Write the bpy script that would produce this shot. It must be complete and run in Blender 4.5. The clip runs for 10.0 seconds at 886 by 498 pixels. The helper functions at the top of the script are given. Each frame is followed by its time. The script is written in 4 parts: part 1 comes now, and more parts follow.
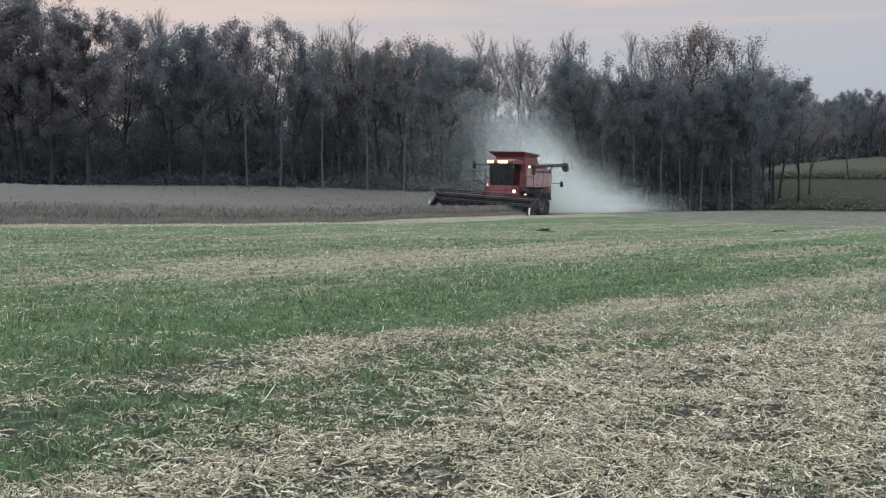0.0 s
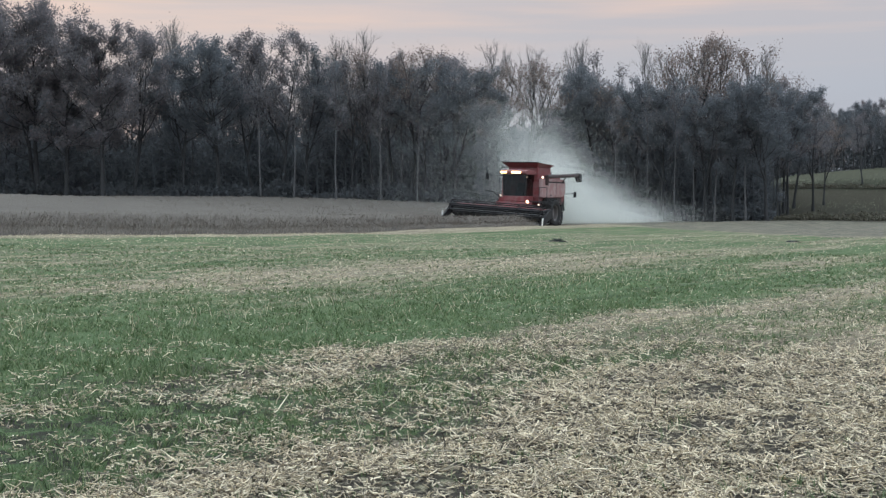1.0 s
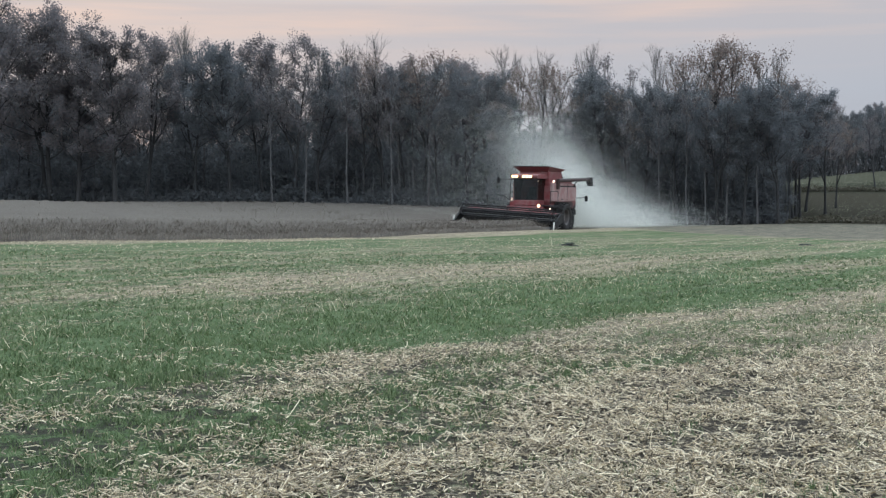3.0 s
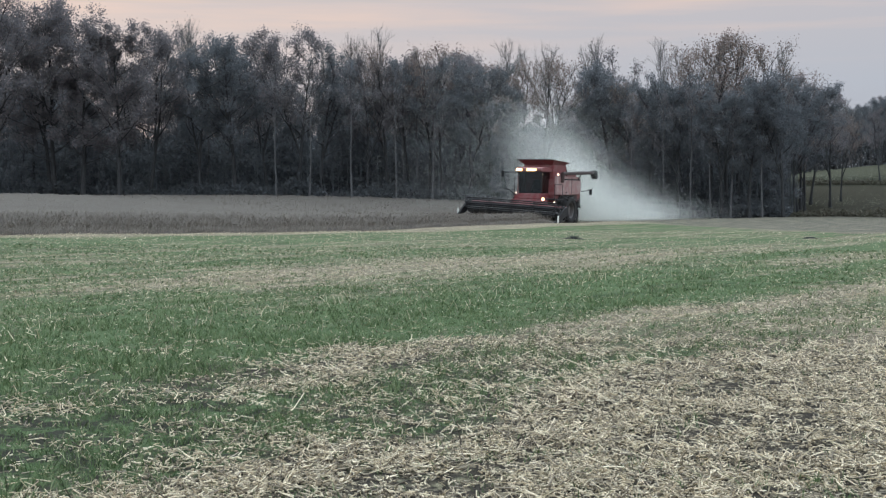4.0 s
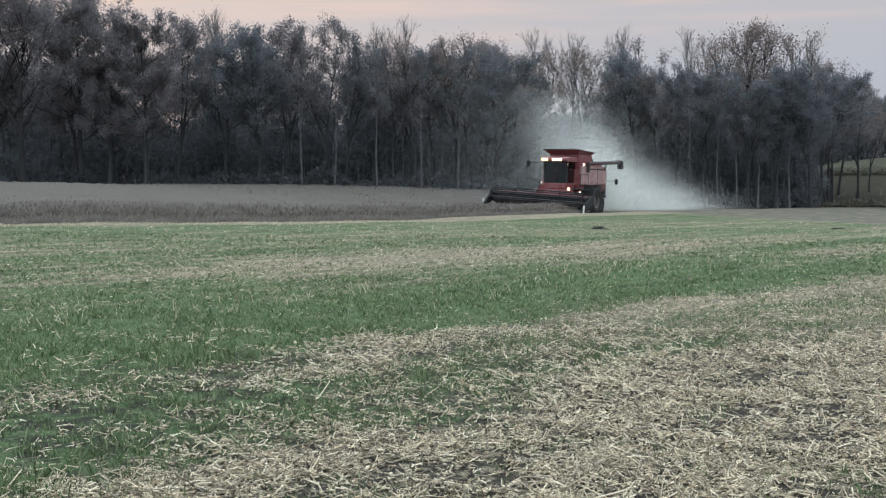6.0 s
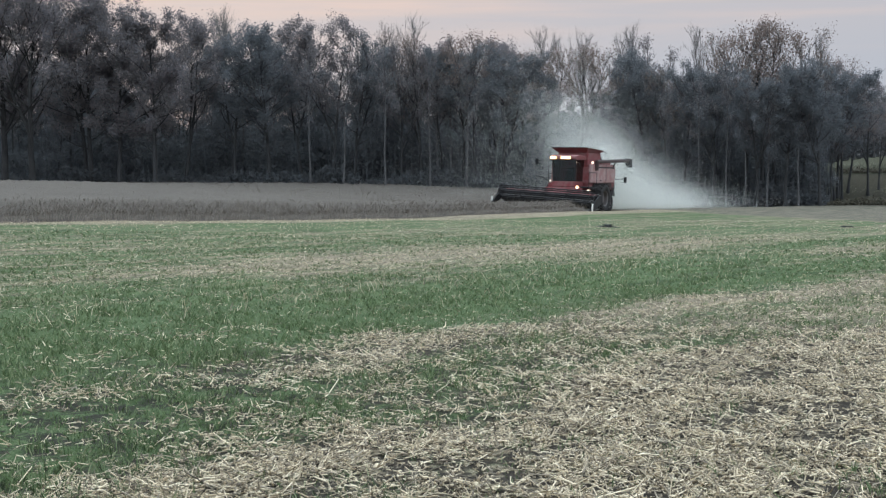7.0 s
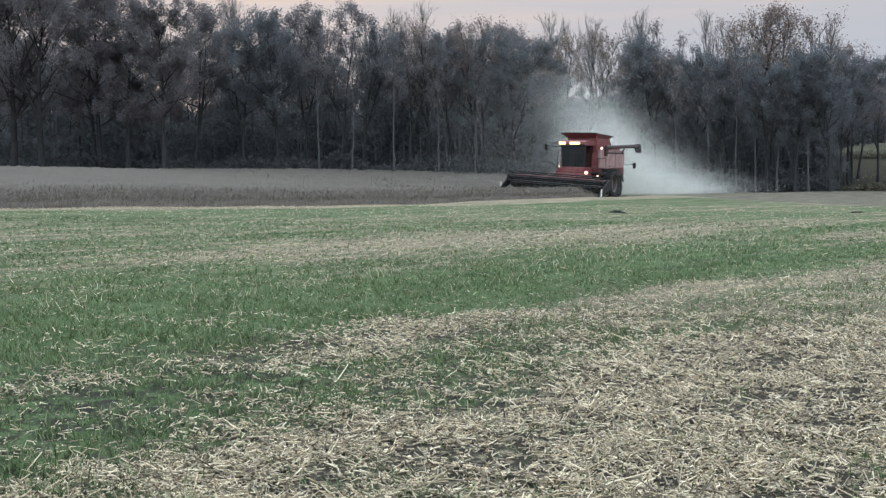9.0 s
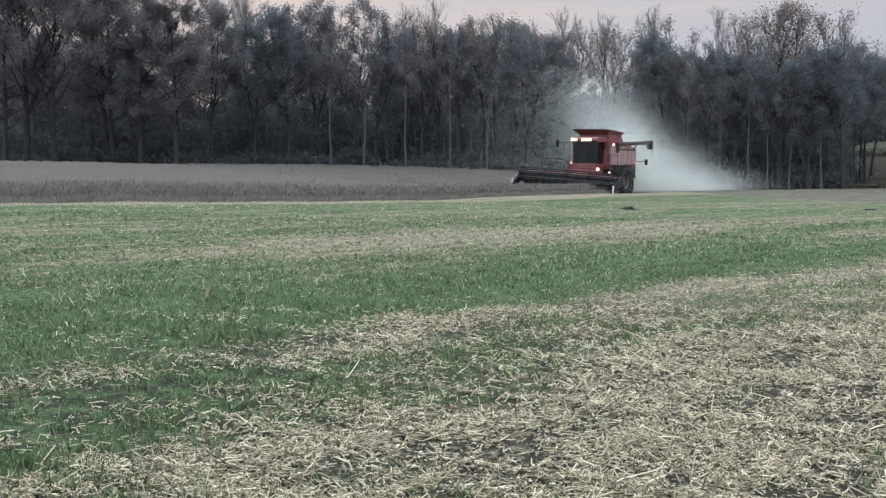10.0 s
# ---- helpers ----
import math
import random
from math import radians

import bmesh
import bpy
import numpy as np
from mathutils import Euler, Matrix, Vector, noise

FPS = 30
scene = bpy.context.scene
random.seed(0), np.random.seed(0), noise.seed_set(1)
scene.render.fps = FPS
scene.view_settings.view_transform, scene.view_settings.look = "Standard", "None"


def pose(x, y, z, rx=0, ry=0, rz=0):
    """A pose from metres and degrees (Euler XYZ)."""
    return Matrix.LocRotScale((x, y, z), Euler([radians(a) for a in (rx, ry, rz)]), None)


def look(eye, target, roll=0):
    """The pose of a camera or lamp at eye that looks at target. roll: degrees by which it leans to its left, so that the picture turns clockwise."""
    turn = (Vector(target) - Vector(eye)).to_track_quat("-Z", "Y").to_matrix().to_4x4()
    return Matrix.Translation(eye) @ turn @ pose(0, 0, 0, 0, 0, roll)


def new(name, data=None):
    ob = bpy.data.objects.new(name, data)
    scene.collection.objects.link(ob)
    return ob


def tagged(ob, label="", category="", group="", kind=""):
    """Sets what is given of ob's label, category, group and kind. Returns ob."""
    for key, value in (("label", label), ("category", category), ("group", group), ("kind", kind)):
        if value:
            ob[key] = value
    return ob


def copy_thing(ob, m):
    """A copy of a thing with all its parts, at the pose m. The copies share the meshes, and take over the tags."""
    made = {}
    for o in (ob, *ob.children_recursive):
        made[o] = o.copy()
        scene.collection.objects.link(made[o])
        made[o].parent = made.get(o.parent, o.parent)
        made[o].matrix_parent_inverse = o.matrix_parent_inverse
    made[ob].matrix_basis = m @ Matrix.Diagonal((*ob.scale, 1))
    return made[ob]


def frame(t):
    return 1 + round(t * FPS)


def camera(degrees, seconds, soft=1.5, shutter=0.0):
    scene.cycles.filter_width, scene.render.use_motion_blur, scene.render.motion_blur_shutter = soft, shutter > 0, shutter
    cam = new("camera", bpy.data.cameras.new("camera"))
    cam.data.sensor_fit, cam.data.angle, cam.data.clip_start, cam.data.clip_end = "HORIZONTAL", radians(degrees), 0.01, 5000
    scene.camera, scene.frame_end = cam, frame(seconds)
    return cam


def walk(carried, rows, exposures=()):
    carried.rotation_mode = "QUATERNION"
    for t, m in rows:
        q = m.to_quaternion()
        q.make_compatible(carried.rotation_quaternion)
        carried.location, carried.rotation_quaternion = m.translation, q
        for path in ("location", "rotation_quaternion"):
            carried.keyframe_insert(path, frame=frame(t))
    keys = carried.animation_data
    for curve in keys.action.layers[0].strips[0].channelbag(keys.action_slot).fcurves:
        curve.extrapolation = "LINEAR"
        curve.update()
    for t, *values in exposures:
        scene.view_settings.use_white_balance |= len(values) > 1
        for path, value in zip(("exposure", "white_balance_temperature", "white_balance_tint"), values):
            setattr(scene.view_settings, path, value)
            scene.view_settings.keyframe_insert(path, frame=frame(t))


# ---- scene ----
# ---- camera ----
cam = camera(40.0, 10.0, soft=1.3)
PATH = [
    (0.0, pose(-0.008, -0.010, 1.604, 87.266, -0.212, -1.837)),
    (0.5, pose(-0.003, -0.009, 1.602, 87.494, -0.204, -1.476)),
    (1.0, pose(-0.003, -0.014, 1.605, 87.756, -0.175, -1.212)),
    (1.5, pose(-0.004, -0.012, 1.609, 87.969, -0.142, -1.036)),
    (2.0, pose(-0.003, -0.011, 1.609, 88.088, -0.096, -0.889)),
    (2.5, pose(0.001, -0.016, 1.610, 88.061, -0.011, -0.772)),
    (4.0, pose(0.000, -0.004, 1.605, 87.650, 0.061, -0.481)),
    (4.5, pose(-0.001, -0.002, 1.603, 87.495, 0.021, -0.291)),
    (5.0, pose(0.000, 0.000, 1.600, 87.342, 0.000, 0.000)),
    (5.5, pose(-0.003, -0.003, 1.601, 87.225, -0.041, 0.357)),
    (7.0, pose(-0.007, -0.004, 1.596, 87.088, -0.021, 1.102)),
    (7.5, pose(-0.009, 0.000, 1.597, 86.980, 0.017, 1.105)),
    (8.0, pose(-0.007, 0.008, 1.595, 86.812, 0.070, 1.131)),
    (8.5, pose(-0.006, 0.006, 1.596, 86.592, 0.073, 1.266)),
    (9.0, pose(-0.011, 0.013, 1.593, 86.421, 0.016, 1.513)),
    (9.5, pose(-0.015, 0.007, 1.594, 86.279, -0.113, 1.795)),
    (10.0, pose(-0.017, 0.008, 1.592, 86.237, -0.157, 2.049)),
]
walk(cam, PATH, exposures=[(0.0, 0.06), (5.0, 0.06), (10.0, 0.18)])

# ---- light: an evening sky under thin high cloud, the sun just down behind the wood ----
SUN_EL, SUN_AZ = radians(3.0), radians(-14.0)
world = bpy.data.worlds.new("evening_sky")
scene.world = world
world.use_nodes = True
wn, wl = world.node_tree.nodes, world.node_tree.links
wn.clear()


def wnode(kind, **values):
    n = wn.new(kind)
    for k, v in values.items():
        n.inputs[k.replace("_", " ")].default_value = v
    return n


sky = wn.new("ShaderNodeTexSky")
sky.sky_type = "NISHITA"
sky.sun_disc = False
sky.sun_elevation, sky.sun_rotation = SUN_EL, SUN_AZ
coord = wn.new("ShaderNodeTexCoord")
split = wn.new("ShaderNodeSeparateXYZ")
wl.new(coord.outputs["Generated"], split.inputs[0])
# the cloud layer, by height above the horizon
layer = wn.new("ShaderNodeValToRGB")
wl.new(split.outputs["Z"], layer.inputs["Fac"])
stops = layer.color_ramp.elements
stops[0].position, stops[0].color = 0.0, (0.37, 0.415, 0.50, 1)
stops[1].position, stops[1].color = 1.0, (2.00, 2.48, 2.80, 1)
for where, tone in ((0.09, (0.455, 0.495, 0.58, 1)), (0.16, (0.54, 0.52, 0.56, 1)), (0.25, (1.45, 1.62, 1.82, 1)), (0.45, (1.70, 2.00, 2.25, 1))):
    e = layer.color_ramp.elements.new(where)
    e.color = tone
stretch = wn.new("ShaderNodeMapping")
stretch.inputs["Scale"].default_value = (1.6, 1.6, 26.0)
wl.new(coord.outputs["Generated"], stretch.inputs["Vector"])
streak = wnode("ShaderNodeTexNoise", Scale=2.2, Detail=5.0, Roughness=0.55)
wl.new(stretch.outputs[0], streak.inputs["Vector"])
fade = wn.new("ShaderNodeValToRGB")
fade.color_ramp.elements[0].position, fade.color_ramp.elements[1].position = 0.46, 0.72
wl.new(streak.outputs["Fac"], fade.inputs["Fac"])
# the glow keeps to the upper cloud, above the tree tops
lift = wn.new("ShaderNodeMapRange")
lift.inputs["From Min"].default_value, lift.inputs["From Max"].default_value = 0.10, 0.17
wl.new(split.outputs["Z"], lift.inputs["Value"])
amount = wn.new("ShaderNodeMath")
amount.operation = "MULTIPLY"
wl.new(fade.outputs[0], amount.inputs[0])
wl.new(lift.outputs[0], amount.inputs[1])
cloud = wn.new("ShaderNodeMix")
cloud.data_type = "RGBA"
wl.new(amount.outputs[0], cloud.inputs["Factor"])
wl.new(layer.outputs[0], cloud.inputs[6])
cloud.inputs[7].default_value = (0.76, 0.60, 0.55, 1)
bg_cloud = wnode("ShaderNodeBackground", Strength=1.0)
wl.new(cloud.outputs[2], bg_cloud.inputs["Color"])
bg_sky = wnode("ShaderNodeBackground", Strength=0.10)
wl.new(sky.outputs[0], bg_sky.inputs["Color"])
both = wn.new("ShaderNodeMixShader")
both.inputs[0].default_value = 0.92
wl.new(bg_sky.outputs[0], both.inputs[1])
wl.new(bg_cloud.outputs[0], both.inputs[2])
wout = wn.new("ShaderNodeOutputWorld")
wl.new(both.outputs[0], wout.inputs["Surface"])

sun_data = bpy.data.lights.new("sun", "SUN")
sun_data.energy, sun_data.angle, sun_data.color = 0.35, radians(40), (1.0, 0.90, 0.84)
sun = new("sun", sun_data)
sun.matrix_world = look((0, 0, 60), (12, -40, 20))


# ---- materials ----
class Mat:
    """A small node builder on a Principled BSDF."""

    def __init__(self, name, rough=0.8, metal=0.0, spec=0.3):
        self.m = bpy.data.materials.new(name)
        self.m.use_nodes = True
        self.t = self.m.node_tree
        self.n, self.l = self.t.nodes, self.t.links
        self.b = self.n["Principled BSDF"]
        self.b.inputs["Roughness"].default_value = rough
        self.b.inputs["Metallic"].default_value = metal
        self.b.inputs["Specular IOR Level"].default_value = spec
        self.pos = None

    def coords(self):
        if self.pos is None:
            self.pos = self.n.new("ShaderNodeTexCoord").outputs["Object"]
        return self.pos

    def noise(self, scale, detail=4, rough=0.55, stretch=None):
        v = self.coords()
        if stretch:
            mp = self.n.new("ShaderNodeMapping")
            mp.inputs["Scale"].default_value = stretch
            self.l.new(v, mp.inputs["Vector"])
            v = mp.outputs[0]
        t = self.n.new("ShaderNodeTexNoise")
        t.inputs["Scale"].default_value, t.inputs["Detail"].default_value, t.inputs["Roughness"].default_value = scale, detail, rough
        self.l.new(v, t.inputs["Vector"])
        return t.outputs["Fac"]

    def ramp(self, fac, *stops):
        r = self.n.new("ShaderNodeValToRGB")
        el = r.color_ramp.elements
        for i, (p, c) in enumerate(stops):
            e = el[i] if i < 2 else el.new(p)
            e.position, e.color = p, (*c, 1) if len(c) == 3 else c
        self.l.new(fac, r.inputs["Fac"])
        return r.outputs[0]

    def step(self, fac, lo, hi):
        r = self.n.new("ShaderNodeMapRange")
        r.interpolation_type = "SMOOTHSTEP"
        r.inputs["From Min"].default_value, r.inputs["From Max"].default_value = lo, hi
        self.l.new(fac, r.inputs["Value"])
        return r.outputs[0]

    def math(self, op, a, b):
        r = self.n.new("ShaderNodeMath")
        r.operation = op
        for i, v in enumerate((a, b)):
            if isinstance(v, (int, float)):
                r.inputs[i].default_value = v
            else:
                self.l.new(v, r.inputs[i])
        return r.outputs[0]

    def mix(self, fac, a, b, blend="MIX"):
        r = self.n.new("ShaderNodeMix")
        r.data_type, r.blend_type = "RGBA", blend
        if isinstance(fac, (int, float)):
            r.inputs["Factor"].default_value = fac
        else:
            self.l.new(fac, r.inputs["Factor"])
        for i, v in ((6, a), (7, b)):
            if isinstance(v, tuple):
                r.inputs[i].default_value = (*v, 1)
            else:
                self.l.new(v, r.inputs[i])
        return r.outputs[2]

    def colour(self, c):
        if isinstance(c, tuple):
            self.b.inputs["Base Color"].default_value = (*c, 1)
        else:
            self.l.new(c, self.b.inputs["Base Color"])
        return self

    def bump(self, h, strength, distance):
        r = self.n.new("ShaderNodeBump")
        r.inputs["Strength"].default_value, r.inputs["Distance"].default_value = strength, distance
        self.l.new(h, r.inputs["Height"])
        self.l.new(r.outputs[0], self.b.inputs["Normal"])
        return self

    def island(self):
        return self.n.new("ShaderNodeNewGeometry").outputs["Random Per Island"]


# the swaths run along ALONG; ACROSS counts metres from the first one, away from the eye
ALONG = Vector((0.66, 0.751, 0)).normalized()
ACROSS = Vector((-0.751, 0.66, 0)).normalized()
# how green the field is at each distance across
LANE_W = (0, 5.5, 6.1, 7.4, 8.0, 8.8, 9.6, 13, 15.3, 17.5, 20.5, 23, 28, 32, 38.5, 40.2, 46)
LANE_G = (0.03, 0.07, 0.60, 0.58, 0.30, 0.34, 0.97, 0.95, 0.66, 0.30, 0.34, 0.72, 0.58, 0.70, 0.74, 0.16, 0.05)


def field_material():
    m = Mat("field_soil_straw_grass", rough=0.95, spec=0.1)
    dot = m.n.new("ShaderNodeVectorMath")
    dot.operation = "DOT_PRODUCT"
    m.l.new(m.coords(), dot.inputs[0])
    dot.inputs[1].default_value = ACROSS
    big = m.noise(0.22, 3)
    mid = m.noise(1.1, 5, 0.6)
    fine = m.noise(9.0, 6, 0.65)
    grain = m.noise(30.0, 5, 0.7, (1.0, 1.0, 1.0))
    w = m.math("ADD", dot.outputs["Value"], m.math("MULTIPLY", m.math("SUBTRACT", big, 0.5), 3.4))
    w = m.math("ADD", w, m.math("MULTIPLY", m.math("SUBTRACT", mid, 0.5), 1.4))
    lane = m.math("DIVIDE", w, 60.0)
    tone = [(at / 60, (value,) * 3) for at, value in zip(LANE_W, LANE_G)]
    green = m.ramp(lane, *tone)
    alo = m.n.new("ShaderNodeVectorMath")
    alo.operation = "DOT_PRODUCT"
    m.l.new(m.coords(), alo.inputs[0])
    alo.inputs[1].default_value = ALONG
    green = m.math("ADD", green, m.math("MULTIPLY", m.math("SUBTRACT", 1.0, m.step(alo.outputs["Value"], 3.0, 8.0)), 0.32))
    lane_band = m.math("MULTIPLY", m.step(w, 8.0, 9.5), m.math("SUBTRACT", 1.0, m.step(w, 13.5, 15.0)))
    green = m.math("SUBTRACT", green, m.math("MULTIPLY", m.math("MULTIPLY", m.step(alo.outputs["Value"], 17.0, 32.0), lane_band), 0.3))
    pale_band = m.math("MULTIPLY", m.step(w, 14.0, 16.0), m.math("SUBTRACT", 1.0, m.step(w, 21.0, 23.0)))
    green = m.math("ADD", green, m.math("MULTIPLY", m.math("MULTIPLY", m.step(alo.outputs["Value"], 26.0, 42.0), pale_band), 0.32))
    green = m.math("ADD", green, m.math("MULTIPLY", m.math("MULTIPLY", m.math("SUBTRACT", 1.0, m.step(alo.outputs["Value"], 9.0, 19.0)), pale_band), 0.34))
    near_band = m.math("MULTIPLY", m.step(w, 6.9, 7.8), m.math("SUBTRACT", 1.0, m.step(w, 8.8, 9.8)))
    green = m.math("ADD", green, m.math("MULTIPLY", m.math("MULTIPLY", m.math("SUBTRACT", 1.0, m.step(alo.outputs["Value"], 5.5, 8.5)), near_band), 0.25))
    split = m.n.new("ShaderNodeSeparateXYZ")
    m.l.new(m.coords(), split.inputs[0])
    cut = m.math("ADD", split.outputs["Y"], m.math("MULTIPLY", split.outputs["X"], 3.4))
    cut = m.math("ADD", cut, m.math("MULTIPLY", m.math("SUBTRACT", big, 0.5), 14.0))
    late = m.math("MULTIPLY", m.step(cut, 120.0, 125.0), m.step(split.outputs["Y"], 52.0, 60.0))
    green = m.math("SUBTRACT", green, m.math("MULTIPLY", late, 0.75))
    cover = m.math("ADD", green, m.math("MULTIPLY", m.math("SUBTRACT", fine, 0.5), 1.3))
    cover = m.math("ADD", cover, m.math("MULTIPLY", m.math("SUBTRACT", mid, 0.5), 0.9))
    # faint rows left by each pass
    lay = m.n.new("ShaderNodeMapping")
    lay.inputs["Rotation"].default_value = (0, 0, -math.atan2(ALONG.y, ALONG.x))
    m.l.new(m.coords(), lay.inputs["Vector"])
    pull = m.n.new("ShaderNodeMapping")
    pull.inputs["Scale"].default_value = (0.10, 1.0, 1.0)
    m.l.new(lay.outputs[0], pull.inputs["Vector"])
    rows = m.n.new("ShaderNodeTexNoise")
    rows.inputs["Scale"].default_value, rows.inputs["Detail"].default_value = 1.1, 4.0
    m.l.new(pull.outputs[0], rows.inputs["Vector"])
    cover = m.math("ADD", cover, m.math("MULTIPLY", m.math("SUBTRACT", rows.outputs["Fac"], 0.5), 1.5))
    cover = m.step(cover, 0.26, 0.86)
    soil = m.ramp(grain, (0.3, (0.016, 0.014, 0.012)), (0.62, (0.064, 0.055, 0.045)))
    straw = m.ramp(grain, (0.30, (0.155, 0.13, 0.095)), (0.52, (0.37, 0.315, 0.228)), (0.72, (0.55, 0.475, 0.35)))
    litter = m.mix(m.step(fine, 0.50, 0.66), soil, straw)
    speck = m.math("ADD", m.math("MULTIPLY", fine, 0.6), m.math("MULTIPLY", grain, 0.4))
    fresh = m.ramp(speck, (0.36, (0.145, 0.121, 0.088)), (0.5, (0.28, 0.236, 0.172)), (0.62, (0.40, 0.345, 0.258)))
    stubble = m.mix(m.step(mid, 0.35, 0.65), m.ramp(speck, (0.38, (0.055, 0.05, 0.043)), (0.6, (0.15, 0.137, 0.113))), m.ramp(speck, (0.38, (0.09, 0.085, 0.065)), (0.6, (0.23, 0.21, 0.165))))
    away = m.n.new("ShaderNodeVectorMath")
    away.operation = "LENGTH"
    m.l.new(m.coords(), away.inputs[0])
    litter = m.mix(m.math("MULTIPLY", m.math("MAXIMUM", m.step(w, 12.5, 15.5), m.step(away.outputs["Value"], 11.5, 17.0)), 0.85), litter, fresh)
    litter = m.mix(m.math("MAXIMUM", m.step(w, 43.0, 45.5), late), litter, stubble)
    grass = m.ramp(grain, (0.25, (0.022, 0.041, 0.018)), (0.5, (0.078, 0.122, 0.056)), (0.75, (0.19, 0.205, 0.125)))
    # bare soil shows through the thin growth
    grass = m.mix(m.math("MULTIPLY", m.step(m.math("ADD", m.noise(4.0, 5, 0.65), m.math("MULTIPLY", m.math("SUBTRACT", 1.0, m.step(alo.outputs["Value"], 5.0, 9.0)), 0.09)), 0.53, 0.64), m.math("SUBTRACT", 1.0, m.step(w, 8.2, 10.5))), grass, (0.036, 0.037, 0.028))
    c = m.mix(cover, litter, grass)
    # trampled streaks along the passes
    thin = m.n.new("ShaderNodeMapping")
    thin.inputs["Scale"].default_value = (0.22, 1.3, 1.0)
    m.l.new(lay.outputs[0], thin.inputs["Vector"])
    wisps = m.n.new("ShaderNodeTexNoise")
    wisps.inputs["Scale"].default_value, wisps.inputs["Detail"].default_value, wisps.inputs["Roughness"].default_value = 1.7, 5.0, 0.65
    m.l.new(thin.outputs[0], wisps.inputs["Vector"])
    tread = m.ramp(wisps.outputs["Fac"], (0.36, (0.62, 0.64, 0.64)), (0.50, (1.0, 1.0, 1.0)), (0.66, (1.22, 1.18, 1.12)))
    c = m.mix(m.step(away.outputs["Value"], 12.0, 20.0), c, m.mix(1.0, c, tread, "MULTIPLY"))
    # pale rough pasture on the far rise
    far = m.math("MULTIPLY", m.step(split.outputs["Y"], 92.0, 104.0), m.step(split.outputs["X"], 18.0, 27.0))
    rise = m.math("ADD", split.outputs["Z"], m.math("MULTIPLY", m.math("SUBTRACT", big, 0.5), 0.7))
    rise = m.math("ADD", rise, m.math("MULTIPLY", m.math("SUBTRACT", mid, 0.5), 0.7))
    bank = m.ramp(m.math("DIVIDE", rise, 8.0), (0.0, (0.050, 0.047, 0.035)), (0.08, (0.045, 0.043, 0.030)), (0.14, (0.054, 0.051, 0.037)), (0.38, (0.064, 0.060, 0.044)),
                  (0.425, (0.030, 0.034, 0.022)), (0.475, (0.035, 0.040, 0.025)), (0.51, (0.048, 0.054, 0.035)), (0.57, (0.056, 0.062, 0.042)), (0.61, (0.10, 0.105, 0.08)))
    bank = m.mix(0.8, bank, m.mix(mid, (0.06, 0.06, 0.04), (0.26, 0.24, 0.18)), "SOFT_LIGHT")
    c = m.mix(far, c, bank)
    m.colour(c)
    m.bump(m.math("ADD", grain, m.math("MULTIPLY", fine, 2.0)), 0.9, 0.03)
    return m.m


def leaf_material(name, *tones, thin=0.0):
    """Small loose pieces, each with a tone of its own; thin ones let some light through."""
    m = Mat(name, rough=0.75, spec=0.2)
    c = m.ramp(m.island(), *[(i / (len(tones) - 1), t) for i, t in enumerate(tones)])
    m.colour(c)
    if thin:
        glow, blend = m.n.new("ShaderNodeBsdfTranslucent"), m.n.new("ShaderNodeMixShader")
        m.l.new(c, glow.inputs["Color"])
        blend.inputs[0].default_value = thin
        m.l.new(m.b.outputs[0], blend.inputs[1])
        m.l.new(glow.outputs[0], blend.inputs[2])
        m.l.new(blend.outputs[0], m.n["Material Output"].inputs["Surface"])
    return m.m


def bark_material(name, dark, light):
    m = Mat(name, rough=0.9, spec=0.15)
    f = m.noise(3.0, 5, 0.6, (4, 4, 0.7))
    m.colour(m.mix(m.step(m.noise(0.35, 2), 0.4, 0.65), m.ramp(f, (0.3, dark), (0.7, light)), tuple(0.6 * a + 0.02 for a in light)))
    m.bump(f, 0.6, 0.03)
    return m.m


def paint(name, base, rough=0.45, dirt=(0.17, 0.14, 0.11), amount=0.5, metal=0.0):
    m = Mat(name, rough=rough, metal=metal, spec=0.4)
    d = m.step(m.math("ADD", m.math("MULTIPLY", m.noise(2.2, 5, 0.65), 0.7), m.math("MULTIPLY", m.noise(14, 4), 0.3)), 0.38, 0.72)
    c = m.mix(m.math("MULTIPLY", d, amount), base, dirt)
    m.colour(c)
    r = m.math("ADD", m.math("MULTIPLY", d, 0.35), rough)
    m.l.new(r, m.b.inputs["Roughness"])
    return m.m


def lamp_material(name, colour, strength):
    m = Mat(name)
    m.b.inputs["Emission Color"].default_value = (*colour, 1)
    m.b.inputs["Emission Strength"].default_value = strength
    m.colour((0.8, 0.75, 0.6))
    return m.m


M_FIELD = field_material()
M_STRAW = leaf_material("dry_straw", (0.062, 0.052, 0.042), (0.371, 0.31, 0.226), (0.721, 0.62, 0.456), (0.927, 0.82, 0.634), (0.546, 0.44, 0.293), (0.412, 0.36, 0.283), (0.124, 0.102, 0.081))
M_GRASS = leaf_material("green_grass", (0.040, 0.070, 0.031), (0.080, 0.128, 0.054), (0.130, 0.182, 0.081), (0.26, 0.285, 0.165))
M_SOY = leaf_material("ripe_soybean_stems", (0.19, 0.166, 0.145), (0.211, 0.183, 0.16), (0.237, 0.206, 0.18), (0.199, 0.173, 0.151))
M_DUST = leaf_material("harvest_dust", (0.88, 0.89, 0.86), (0.90, 0.91, 0.88), thin=0.5)
M_BARK = bark_material("grey_bark", (0.026, 0.027, 0.029), (0.056, 0.057, 0.060))
M_BARK_DARK = bark_material("dark_bark", (0.016, 0.016, 0.017), (0.040, 0.040, 0.041))
M_BARK_PALE = bark_material("pale_bark", (0.05, 0.05, 0.053), (0.125, 0.124, 0.128))
